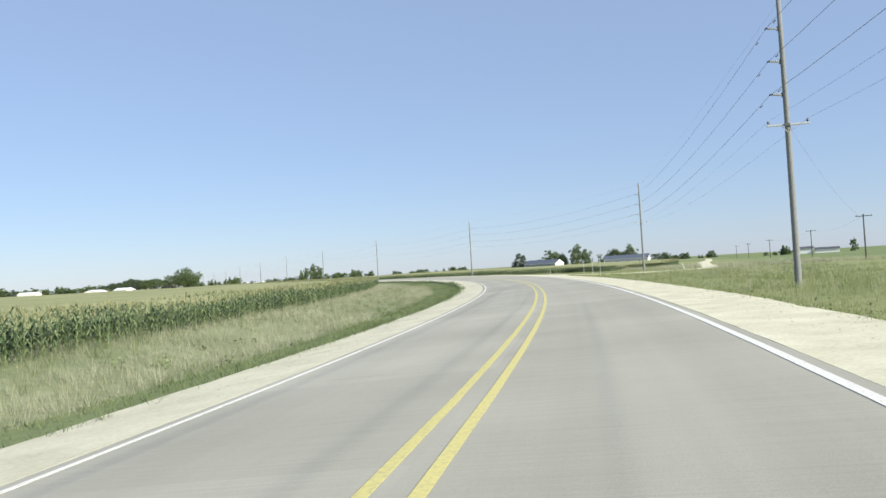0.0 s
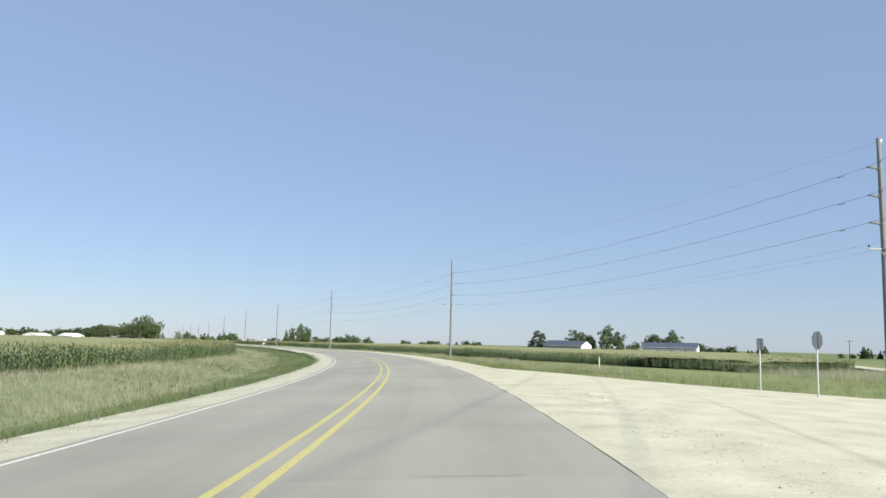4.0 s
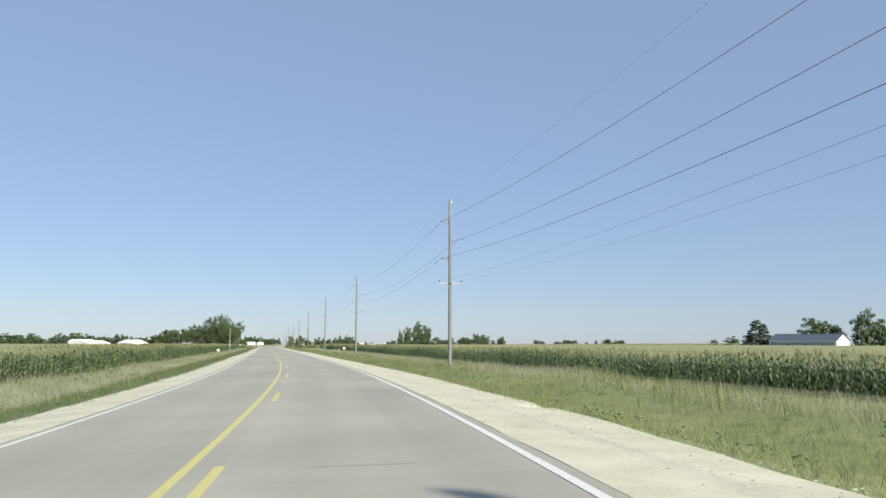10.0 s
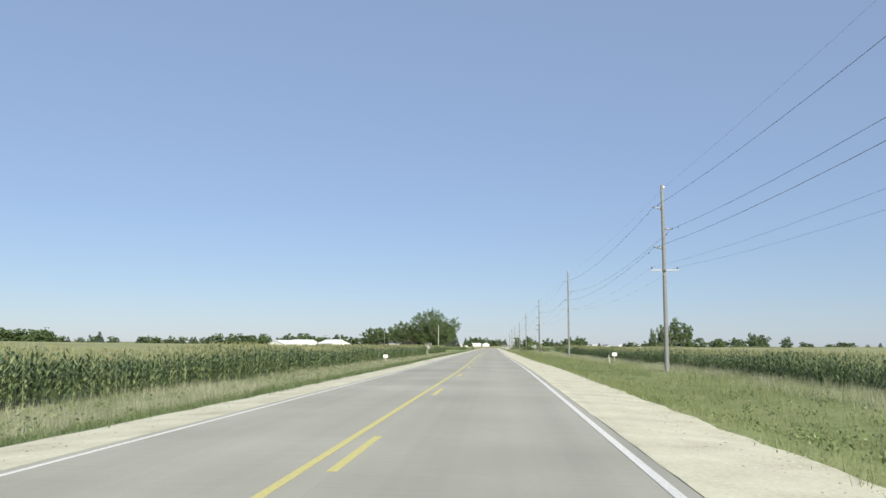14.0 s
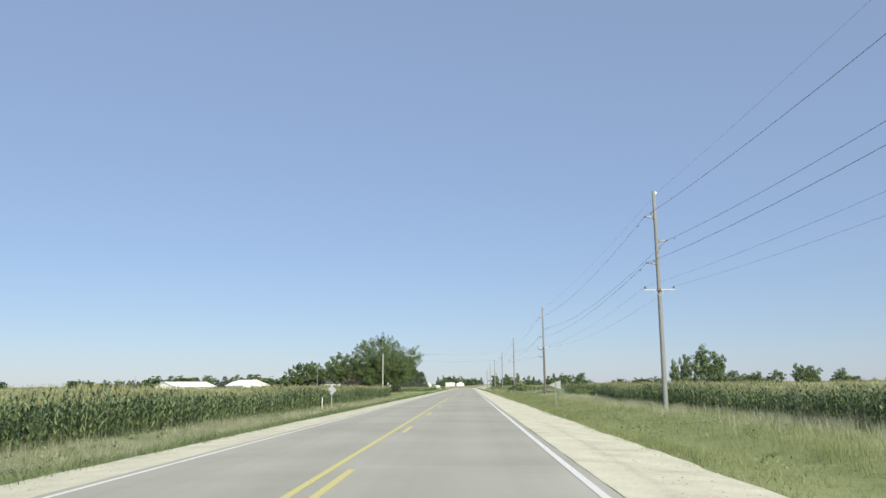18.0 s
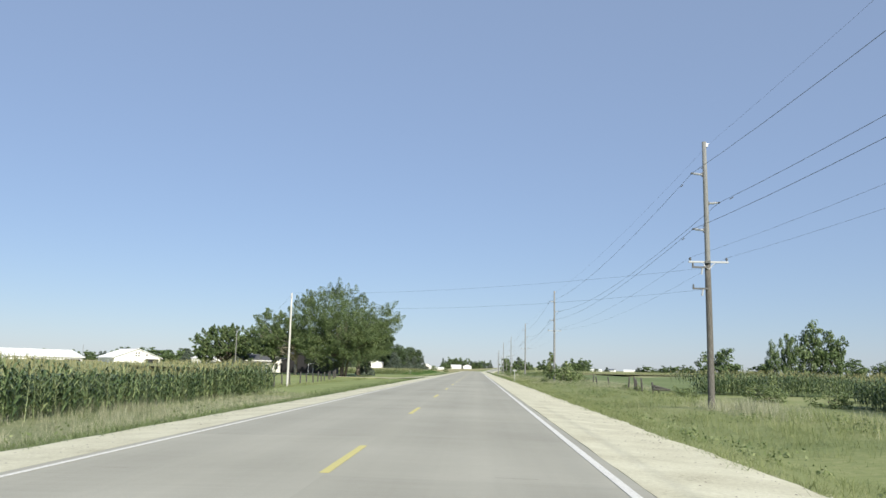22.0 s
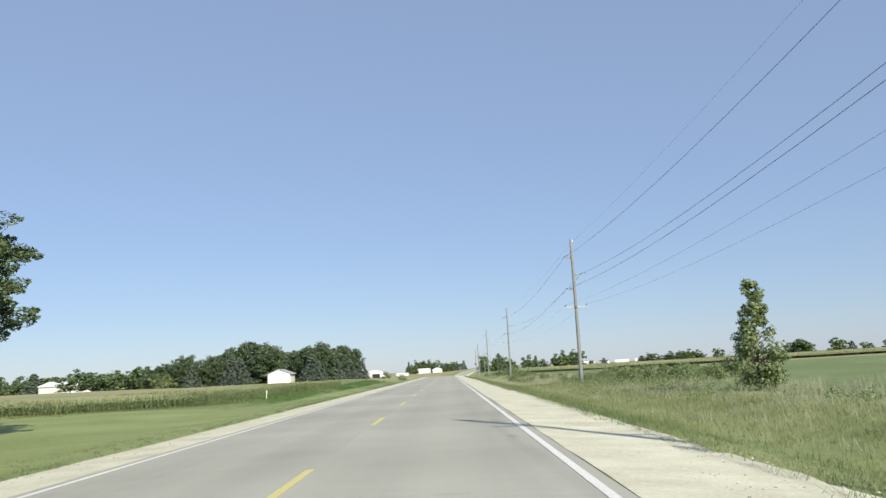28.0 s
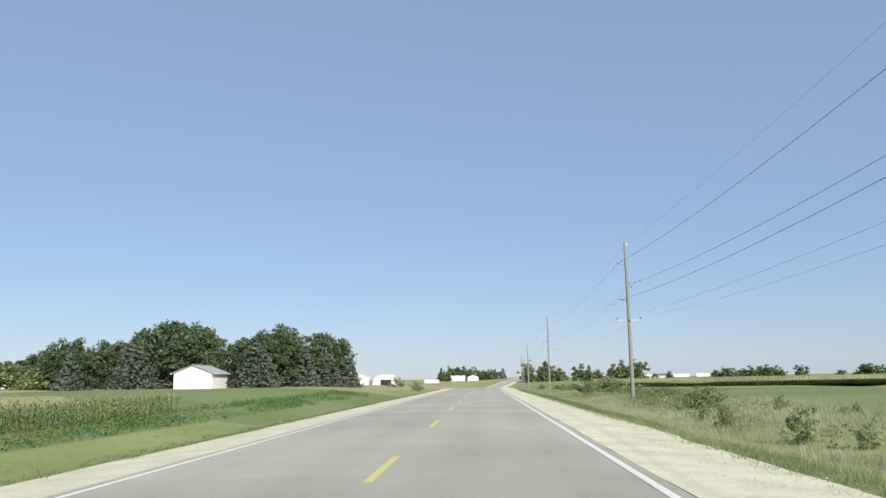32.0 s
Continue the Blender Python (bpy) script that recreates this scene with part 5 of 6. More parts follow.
def plant(kind, x, y, h, wide=1.0, label="", group="", sink=0.0):
    """A tree or bush of the given height, from one of three shapes of its kind."""
    key = (kind, stock_rg.randrange(3))
    m = pose(x, y, ground_at(x, y) - sink, 0, 0, stock_rg.uniform(0, 360)) @ Matrix.Diagonal((h * wide, h * wide, h, 1))
    if key not in STOCK:
        ob = template(kind, 60 + len(STOCK))
        STOCK[key] = ob
        ob.matrix_world = m
    else:
        src = STOCK[key]
        keep = src.matrix_basis.copy()
        src.matrix_basis = Matrix()
        ob = copy_thing(src, m)
        src.matrix_basis = keep
    return tagged(ob, label, "", group)


# trees behind the sheds across the corn
for x, y, h, w, k in ((191, 232, 13.0, 1.7, "spruce"), (197, 236, 11.5, 1.5, "spruce"), (219, 232, 13, 1.1, "willow"), (226, 230, 10, 0.9, "full"), (233, 222, 16.5, 0.7, "willow"), (241, 221, 12.5, 0.75, "willow"), (251, 200, 11, 1.1, "full"), (257, 196, 9, 1.2, "full"), (262, 196, 14, 0.8, "willow")):
    plant(k, x, y, h, w, "dark tree standing behind the livestock sheds", "shed trees")
# willow clump in the east field
for x, y, h, w in ((87, 447, 13.0, 0.42), (94, 450, 16.5, 0.62), (100, 449, 14.0, 0.62), (82.5, 446, 11.0, 0.4), (108, 455, 6.5, 1.3), (118, 458, 6.0, 1.4), (128, 462, 6.5, 1.2), (137, 460, 9.0, 0.9), (143, 463, 8.0, 1.0), (156, 466, 7.0, 1.0)):
    plant("willow", x, y, h, w, "uneven willow clump out in the field", "field clump")
# trees round the white shed
for x, y, h, w, k in ((-92, 612, 5.2, 1.1, "full"), (-85, 606, 7.8, 1.05, "full"), (-77, 600, 9.8, 0.95, "full"), (-72, 592, 7.6, 0.9, "spruce"), (-66, 596, 9.2, 1.0, "full"), (-60, 590, 9.2, 1.1, "spruce"), (-60, 604, 13.2, 0.85, "full"), (-53, 600, 12.2, 0.9, "full"), (-50, 592, 11, 0.9, "full"), (-56, 584, 8.4, 1.1, "spruce"), (-35.5, 582, 8.6, 1.2, "spruce"), (-36, 600, 11.6, 0.85, "full"), (-41, 606, 10.6, 0.9, "full"), (-31.5, 598, 8.0, 1.0, "spruce"), (-30, 612, 11.0, 0.8, "full"), (-28, 604, 7.2, 1.0, "spruce"), (-24.6, 606, 6.9, 1.0, "spruce"), (-46, 612, 10, 1.0, "full"), (-70, 612, 10, 1.0, "full"), (-82, 596, 5, 1.2, "bush")):
    plant(k, x, y, h - 0.7, w * (1.45 if k == "spruce" else 1.3), "dark spruce in the windbreak" if k == "spruce" else "full dark-green windbreak tree", "windbreak trees")
# bushes and young trees along the east verge
plant("pale", 18.8, 409.0, 6.0, 1.1, "young cottonwood with pale shimmering leaves", "verge trees")
for x, y, h in ((16.8, 364.5, 4.6), (18.2, 366.5, 3.4), (13.2, 362.0, 1.4), (15.8, 441.5, 1.5), (17.7, 438, 1.5), (19.8, 434, 1.3), (22, 438, 1.2), (18.5, 447, 2.1), (20.4, 450, 2.3), (22.0, 453, 2.0), (16.6, 452, 1.5), (23.8, 446, 1.9), (15.0, 506, 1.8), (16.5, 512, 1.9), (17.4, 517, 1.5), (16.0, 523, 1.7), (18.0, 528, 1.6), (16.8, 535, 1.4), (17.6, 541, 1.8), (16.2, 547, 1.6), (18.2, 552, 1.5), (16.6, 570, 1.8), (17.6, 579, 1.9), (16.4, 588, 1.6), (17.2, 598, 1.8), (16.6, 610, 1.7), (17.6, 640, 1.9), (17, 670, 1.8), (17.0, 556, 3.2), (18.8, 560, 2.6), (15.2, 562, 2.4), (21.5, 418, 1.1), (24.3, 404, 1.2), (17.4, 433.5, 1.9), (19.2, 436.5, 2.2), (21.0, 433, 2.1), (22.8, 436, 2.3), (24.6, 434, 2.0), (26.4, 437, 2.2), (18.4, 440, 2.0), (20.6, 441, 2.3), (23.2, 441.5, 2.4), (25.8, 442, 2.1), (28.4, 439, 2.0), (19.6, 300.0, 1.3), (18.4, 311, 1.0), (18.2, 317, 0.9), (19.0, 294.5, 1.2), (24, 292, 2.2), (22.5, 286, 1.6), (23.5, 279, 1.8), (-7.6, 470, 0.5)):
    plant("bush", x, y, h * 0.72, 1.4, "leafy green bush in the roadside weeds", "verge bushes", 0.1)
forb_rg = random.Random(12)
for k in range(26):
    plant("bush", forb_rg.uniform(11.5, 22), forb_rg.uniform(458, 500), forb_rg.uniform(0.7, 1.25), forb_rg.uniform(0.4, 0.65), "tall dark leafy weed standing over the pale grass", "tall weeds", 0.05)
plant("willow", 26.0, 309.0, 4.4, 1.0, "dense rounded bush behind the corn", "verge trees")
plant("bush", 28.5, 311.0, 3.0, 1.0, "dense rounded bush behind the corn", "verge bushes")
plant("bush", -22.5, 668, 2.8, 1.2, "round bush beside the arched barn", "verge bushes")
plant("bush", -14.5, 640, 2.2, 1.2, "round bush beside the road", "verge bushes")

# the horizon: tree rows and clumps of distant farms
far_rg = random.Random(9)


def tree_row(points, count, h, spread, label, kinds=("broad", "broad", "broad", "spruce"), wide=(1.2, 2.0)):
    clumps = max(1, count // 2)
    for k in range(count):
        t = (k + far_rg.random()) / count
        t = max(0.0, min(0.999, round(t * clumps) / clumps + far_rg.gauss(0, 0.3 / clumps))) * (len(points) - 1)
        i = min(int(t), len(points) - 2)
        f = t - i
        x = points[i][0] + (points[i + 1][0] - points[i][0]) * f + far_rg.uniform(-spread, spread)
        y = points[i][1] + (points[i + 1][1] - points[i][1]) * f + far_rg.uniform(-spread, spread)
        hh = h * far_rg.uniform(0.5, 1.08)
        plant(far_rg.choice(kinds), x, y, hh, far_rg.uniform(*wide), label, "distant trees")


ROW = "distant dark tree on the horizon"
tree_row([(-40, 1205), (-22, 1215), (0, 1215), (16, 1220)], 26, 13.5, 4, ROW, ("broad", "broad", "spruce"), (0.8, 1.4))
tree_row([(-42, 1168), (-30, 1172)], 5, 9, 3, ROW, ("broad",), (1.0, 1.6))
tree_row([(28, 985), (32, 990)], 3, 14, 2, ROW, wide=(0.7, 1.0))
tree_row([(40, 985), (56, 1000)], 7, 14, 3, ROW, wide=(0.8, 1.2))
tree_row([(68, 990), (80, 1005)], 5, 13, 3, ROW, wide=(0.8, 1.2))
tree_row([(86, 990), (108, 1005)], 7, 13, 3, ROW, wide=(0.9, 1.3))
tree_row([(105, 1100), (135, 1110)], 4, 9, 4, ROW)
tree_row([(122, 1015), (132, 1020)], 3, 6, 3, ROW)
tree_row([(160, 1010), (195, 1015)], 10, 8, 4, ROW)
tree_row([(245, 1010), (256, 1012)], 3, 5, 3, ROW)
tree_row([(212, 1110), (260, 1110)], 8, 11, 6, ROW)
plant("broad", 323, 1100, 8, 1.2, ROW, "distant trees")
tree_row([(390, 1060), (470, 1100), (560, 1100)], 20, 9, 8, ROW)
tree_row([(-240, 920), (-190, 905)], 12, 14, 8, ROW)
tree_row([(-330, 900), (-255, 905)], 18, 12, 10, ROW)
tree_row([(-560, 900), (-520, 905)], 9, 16, 8, ROW)
tree_row([(-515, 905), (-480, 910)], 6, 9, 6, ROW)
tree_row([(-440, 980), (-340, 1000)], 22, 10, 8, ROW)
tree_row([(-222, 765), (-150, 760)], 16, 8, 6, ROW)
tree_row([(-172, 705), (-86, 705)], 14, 9.5, 6, ROW)
tree_row([(-130, 640), (-100, 625)], 6, 7, 4, ROW)
tree_row([(210, 905), (290, 900)], 8, 11, 8, ROW)
tree_row([(370, 305), (415, 300)], 9, 7, 5, ROW)
tree_row([(418, 297), (434, 296)], 5, 7, 3, ROW)
tree_row([(348, 143), (358, 133)], 6, 6.5, 2, ROW, wide=(0.8, 1.2))
plant("broad", 377, 108, 9, 0.55, ROW, "distant trees")
for x, y in ((342, 150), (346, 146)):
    plant("broad", x, y, 2.8, 1.3, "small dark bush in the field", "distant trees")
tree_row([(681, 303), (700, 268)], 8, 7, 5, ROW)
tree_row([(-300, 500), (-260, 560)], 8, 9, 8, ROW)
tree_row([(520, 80), (700, 40)], 10, 9, 12, ROW)
tree_row([(420, 640), (620, 560)], 12, 9, 12, ROW)
tree_row([(-700, 500), (-600, 640)], 12, 9, 12, ROW)

# ---- corn ----
def corn_plant(rg, full):
    """One maize plant: stalk, arching leaves, tassel. Returns leaf and tassel meshes."""
    v, f = [], []
    h = 2.05
    for k in range(3):
        a = 2 * math.pi * k / 3
        b = 2 * math.pi * (k + 1) / 3
        n = len(v)
        v += [(0.014 * math.cos(a), 0.014 * math.sin(a), 0 if full else 1.0), (0.014 * math.cos(b), 0.014 * math.sin(b), 0 if full else 1.0), (0.007 * math.cos(b), 0.007 * math.sin(b), h), (0.007 * math.cos(a), 0.007 * math.sin(a), h)]
        f.append((n, n + 1, n + 2, n + 3))
    zs = np.linspace(0.3, 1.9, 8) if full else np.linspace(1.45, 1.92, 3)
    for k, z in enumerate(zs):
        a = (k % 2) * math.pi + rg.uniform(-0.6, 0.6)
        ln = rg.uniform(0.55, 0.85) * (1.0 if z < 1.6 else 0.75)
        w = 0.05
        prof = [(0.0, 0.0, 0.55), (0.34, 0.44, 1.1), (0.8, rg.uniform(0.1, 0.46), 0.1)]
        n = len(v)
        for d, up, ww in prof:
            c, s = math.cos(a), math.sin(a)
            for e in (-1, 1):
                v.append((c * d * ln - s * e * w * ww, s * d * ln + c * e * w * ww, z + up * ln))
        for q in range(2):
            f.append((n + 2 * q, n + 2 * q + 1, n + 2 * q + 3, n + 2 * q + 2))
    tv, tf = [], []
    for k in range(3):
        a = rg.uniform(0, 6.28)
        d = 0.02 if k == 0 else 0.13
        n = len(tv)
        c, s = math.cos(a), math.sin(a)
        tv += [(-s * 0.014, c * 0.014, h - 0.05), (s * 0.014, -c * 0.014, h - 0.05), (c * d + s * 0.011, s * d - c * 0.011, h + 0.3), (c * d - s * 0.011, s * d + c * 0.011, h + 0.3)]
        tf.append((n, n + 1, n + 2, n + 3))
    return (np.array(v), np.array(f)), (np.array(tv), np.array(tf))


def edge_curve(edge, step):
    """Even points along an edge given as (s, u) pairs, with the normal that points into the field."""
    s = np.concatenate([np.linspace(a[0], b[0], 60, endpoint=False) for a, b in zip(edge, edge[1:])] + [[edge[-1][0]]])
    u = np.concatenate([np.linspace(a[1], b[1], 60, endpoint=False) for a, b in zip(edge, edge[1:])] + [[edge[-1][1]]])
    p = place(s, u)[:, :2]
    d = np.concatenate([[0], np.cumsum(np.hypot(*np.diff(p, axis=0).T))])
    t = np.arange(0, d[-1], step)
    q = np.stack([np.interp(t, d, p[:, 0]), np.interp(t, d, p[:, 1])], 1)
    g = np.gradient(q, axis=0)
    g /= np.linalg.norm(g, axis=1)[:, None]
    return q, g


def size_west(y):
    """The west corn grows taller along the road."""
    return np.interp(y, [-200, -100, 0, 90, 290], [0.64, 0.68, 0.77, 0.87, 0.92])


def size_east(y):
    """The east corn is shorter towards the junction."""
    return np.interp(y, [-118, -60, -20, 60, 140, 180, 230], [0.56, 0.7, 0.72, 0.76, 0.81, 0.85, 0.92])


def corn_field(edge, side, label, depth, seed, size=size_east, rows=4, step=0.25, south=None, leaf=None, swell=0.0, cols=16):
    rg = np.random.default_rng(seed)
    kinds = [corn_plant(rg, True) for _ in range(5)]
    tops = [corn_plant(rg, False) for _ in range(4)]
    lv, lf, tv, tf, n1, n2 = [], [], [], [], 0, 0
    for row in range(rows + 6):
        full = row < rows
        q, g = edge_curve(edge, (step * 0.8 if row == 0 else step) if full else 0.5)
        nrm = np.stack([g[:, 1], -g[:, 0]], 1) * side
        p = q + nrm * (row * (0.76 if full else 0.9) + rg.normal(scale=0.05, size=(len(q), 1))) + rg.normal(scale=0.04, size=q.shape)
        z = np.full(len(p), 0.0)
        idx = np.arange(0, len(p), 12)
        z = np.interp(np.arange(len(p)), idx, [ground_at(*p[i]) for i in idx])
        at = np.column_stack([p, z])
        pick = rg.integers(0, 5 if full else 4, len(p))
        for k, (a, b) in enumerate(kinds if full else tops):
            sel = at[pick == k]
            n = len(sel)
            turn_by = rg.uniform(0, 6.28, n)
            sc = (size(sel[:, 1]) if callable(size) else size) * rg.uniform(0.84, 1.1, n) * (0.92 + 0.08 * np.sin(sel[:, 0] * 0.21 + sel[:, 1] * 0.17))
            tilt = rg.normal(scale=0.05, size=(n, 2))
            v, f = tile(a[0], a[1], sel, turn_by, sc, tilt)
            lv.append(v)
            lf.append(f + n1)
            n1 += len(v)
            v, f = tile(b[0], b[1], sel, turn_by, sc, tilt)
            tv.append(v)
            tf.append(f + n2)
            n2 += len(v)
    top = new("corn_plants", np_mesh("corn_plants", np.concatenate(lv), np.concatenate(lf), leaf or M_STALK))
    tagged(top, label, "corn", kind="stuff")
    ts = new("corn_tassels", np_mesh("corn_tassels", np.concatenate(tv), np.concatenate(tf), M_TASSEL))
    ts.parent = top
    tagged(ts, "tan corn tassels", kind="stuff")
    if not depth:
        return
    # the closed canopy behind the first rows
    q, g = edge_curve(edge, 3.0)
    nrm = np.stack([g[:, 1], -g[:, 0]], 1) * side
    offs = np.concatenate([np.arange(rows * 0.76 - 0.4, 14, 0.8), np.geomspace(15, depth, cols) if depth > 15 else [depth + 6]])
    v, f = [], []
    for i in range(len(q)):
        for j, o in enumerate(offs):
            x, y = q[i] + nrm[i] * o
            z = ground_at(x, y) + swell * min(1.0, o / 80) - (0.45, 0.25, 0.12, 0)[min(j, 3)] + (float(size(y)) if callable(size) else size) * (1.92 + 0.12 * noise.noise((x * 0.9, y * 0.9, 0)) + 0.1 * noise.noise((x * 0.13, y * 0.13, 4)))
            v.append((x, y, z))
    k = len(offs)
    for i in range(len(q) - 1):
        for j in range(k - 1):
            a = i * k + j
            if south and v[a + 1][1] < south(v[a + 1][0]):
                continue
            f.append((a, a + 1, a + k + 1, a + k) if side > 0 else (a, a + k, a + k + 1, a + 1))
    cn = new("corn_canopy", mesh_of("corn_canopy", v, f, M_CANOPY, True))
    cn.parent = top
    tagged(cn, "tasselled tops of the standing corn", kind="stuff")


corn_field([(-330, -14.6), (-250, -15.0), (-220, -16.3), (-165, -17.9), (-140, -17.6), (-115, -16.2), (-90, -15.3), (-40, -15.2), (20, -13.8), (287, -13.2)], -1, "tall green tasselled corn standing west of the road", 230, 31, size_west)
corn_field([(287, -13.4), (293, -75)], -1, "north end of the west corn beside the farmyard", 10, 37, 0.88)
corn_field([along(x, y) for x, y in ((20.0, -119), (19.6, -100), (20.0, -60), (20.0, -40), (19.6, -5), (19.2, 40))] + [(228, 19.2), (250, 21.0), (268, 23.2), (281, 26.0)], 1, "tall green tasselled corn standing east of the road", 190, 32, south=lambda x: -117 + max(0.0, x - 36) * 1.14, swell=0.3, cols=60)
corn_field([along(x, y) for x, y in ((119, -20), (61, -87), (38, -114.5), (24.0, -119))], 1, "south edge of the east corn, shorter plants", 14, 35, swell=0.15)
corn_field([(281, 26.2), (284, 70)], 1, "weedy north end of the east corn", 10, 38, 0.9)
corn_field([along(95, 305), along(45, 303.5), along(22.5, 302)], 1, "block of corn beside the pasture", 0, 33, 0.95, rows=6)
corn_field([(428, -85), (429, -30), (441, -19.5), (470, -17.2), (504, -17.0)], -1, "shorter corn behind the farm lawn", 45, 34, 0.6, rows=6, leaf=M_PALE_STALK)

# ---- grass ----
def tuft(rg, blades, spread, lean):
    v, f = [], []
    for _ in range(blades):
        a, d = rg.uniform(0, 6.28), rg.uniform(0, spread)
        x, y = d * math.cos(a), d * math.sin(a)
        b = rg.uniform(0, 6.28)
        h, l, w = rg.uniform(0.55, 1.0), rg.uniform(0.1, lean), rg.uniform(0.004, 0.0095)
        c, s = math.cos(b), math.sin(b)
        n = len(v)
        v += [(x - s * w, y + c * w, 0), (x + s * w, y - c * w, 0), (x + c * l + s * w * 0.3, y + s * l - c * w * 0.3, h), (x + c * l - s * w * 0.3, y + s * l + c * w * 0.3, h)]
        f += [(n, n + 1, n + 2, n + 3)]
    return np.array(v), np.array(f)


def within(poly, x, y):
    """Which points lie inside a polygon of the plan."""
    hit = np.zeros(len(x), bool)
    for (xa, ya), (xb, yb) in zip(poly, np.roll(poly, -1, 0)):
        if ya != yb:
            hit ^= ((ya > y) != (yb > y)) & (x < xa + (xb - xa) * (y - ya) / (yb - ya))
    return hit


def on_gravel(s, u, x, y):
    return within(LANE, x, y) | within(DRIVE, x, y) | ((u > -4.95 + inner_width(s)) & (u < 5.65))


def grass(name, label, s_a, s_b, u_a, u_b, count, lo, hi, mat, seed, spread=0.34, lean=0.4, blades=9, fill=0.1):
    rg = np.random.default_rng(seed)
    s, u = rg.uniform(s_a, s_b, count), u_a + (u_b - u_a) * rg.uniform(0, 1, count)
    patch = np.array([noise.noise((a * 0.09, b * 0.25, seed)) for a, b in zip(s, u)])
    keep = rg.uniform(-0.45, 0.35, count) < patch + fill
    at = place(s, u, -0.03)
    keep &= ~on_gravel(s, u, at[:, 0], at[:, 1])
    s, at, patch = s[keep], at[keep], patch[keep]
    n = len(s)
    hh = rg.uniform(lo, hi, n) * (1 + 0.5 * patch)
    kinds = [tuft(rg, blades, spread, lean) for _ in range(6)]
    pick = rg.integers(0, 6, n)
    vs, fs, base = [], [], 0
    for k, (a, b) in enumerate(kinds):
        m = pick == k
        wide = np.maximum(0.75, hh[m] * 1.6)
        v, f = tile(a, b, at[m], rg.uniform(0, 6.28, m.sum()), np.column_stack([wide, wide, hh[m]]))
        vs.append(v)
        fs.append(f + base)
        base += len(v)
    tagged(new(name, np_mesh(name, np.concatenate(vs), np.concatenate(fs), mat)), label, "grass", kind="stuff")


grass("verge_grass", "short green verge grass along the gravel shoulder", -290, 300, -9.6, -5.0, 19000, 0.10, 0.28, M_GREEN_GRASS, 41, fill=0.25)
grass("verge_grass", "short green verge grass along the gravel shoulder", -280, 560, 5.8, 12.0, 26000, 0.08, 0.22, M_GRASS, 42)
grass("tall_grass", "pale seeding grass at the foot of the corn", -320, 20, -17.6, -9.2, 18000, 0.25, 0.55, M_STRAW, 43, 0.38, 0.5, fill=0.25)
grass("verge_grass", "green grass and weeds through the pale seeding grass", -320, 288, -15.5, -8.6, 11000, 0.2, 0.45, M_GREEN_GRASS, 73, 0.38, 0.5)
grass("tall_grass", "pale seeding grass at the foot of the corn", 20, 288, -14.2, -9.4, 9000, 0.25, 0.5, M_STRAW, 44, 0.38, 0.5, fill=0.2)
grass("field_weeds", "rank green weeds in the ditch", -250, 300, 11.5, 19.0, 13000, 0.25, 0.65, M_GRASS, 45, 0.38, 0.5)
grass("field_weeds", "rank pale weeds in the ditch by the fence", 310, 570, 13.5, 24.0, 5500, 0.25, 0.65, M_STRAW, 46, 0.38, 0.5)
grass("field_weeds", "rank green weeds among the pale grass", 296, 570, 9.5, 22.0, 13000, 0.12, 0.34, M_GRASS, 47, 0.38, 0.5)
grass("meadow_grass", "rough grass of the field beside the junction", -260, -120, 17, 45, 6000, 0.2, 0.5, M_GRASS, 48, 0.25, 0.5)
grass("verge_grass", "mown grass along the farm lawn", 292, 570, -12.5, -5.0, 9000, 0.05, 0.12, M_GREEN_GRASS, 49, 0.2, 0.3)
grass("verge_grass", "dense green grass spilling over the gravel edge", 345, 560, 5.7, 9.0, 9000, 0.08, 0.26, M_GREEN_GRASS, 57, 0.36, 0.45, 10, 0.3)
grass("tall_grass", "knee-high yellow-green grass before the brush", 350, 480, 8.5, 16.5, 13000, 0.16, 0.36, M_GRASS, 58, 0.38, 0.45, 10, 0.3)
grass("tall_grass", "pale seed heads over the green grass", 350, 520, 10.0, 16.0, 3500, 0.28, 0.46, M_STRAW, 59, 0.36, 0.4, 7, 0.1)
grass("tall_grass", "pale dry grass among tall weeds", 455, 540, 9.0, 21.0, 9000, 0.2, 0.42, M_STRAW, 70, 0.36, 0.45, 9, 0.15)
grass("tall_grass", "rank grass at the foot of the short corn", 430, 505, -17.6, -15.6, 2600, 0.15, 0.36, M_GRASS, 66, 0.38, 0.45, 10, 0.2)
grass("tall_grass", "rank grass at the foot of the short corn", 426.5, 430, -86, -28, 3200, 0.15, 0.36, M_GRASS, 67, 0.38, 0.45, 10, 0.2)
grass("lawn_grass", "longer grass under the yard fence", 292, 362, -18.2, -16.0, 1600, 0.15, 0.4, M_GRASS, 50)


grass("ditch_grass", "seeding grass and weeds before the east corn", -120, 60, 9.0, 24.0, 13000, 0.12, 0.36, M_GRASS, 51, 0.38, 0.5)
grass("ditch_grass", "pale seeding grass before the east corn", -120, 280, 14.5, 20.0, 9000, 0.35, 0.7, M_STRAW, 55, 0.38, 0.5, fill=0.15)
grass("ditch_grass", "low green weeds along the east verge", -130, 300, 6.2, 14.0, 20000, 0.12, 0.32, M_GRASS, 52, 0.38, 0.5)

bank_rg = np.random.default_rng(53)
rows_b = np.array(BANKS)
keep_b = (rows_b[:, 0] < 45) & (rows_b[:, 1] < 0)
pair_a = rows_b[:-1][keep_b[:-1] & keep_b[1:]]
pair_b = rows_b[1:][keep_b[:-1] & keep_b[1:]]
near_b = np.hypot(*(pair_a - pair_b)[:, :2].T) < 8
pair_a, pair_b = pair_a[near_b], pair_b[near_b]
long_b = np.hypot(*(pair_a - pair_b)[:, :2].T)
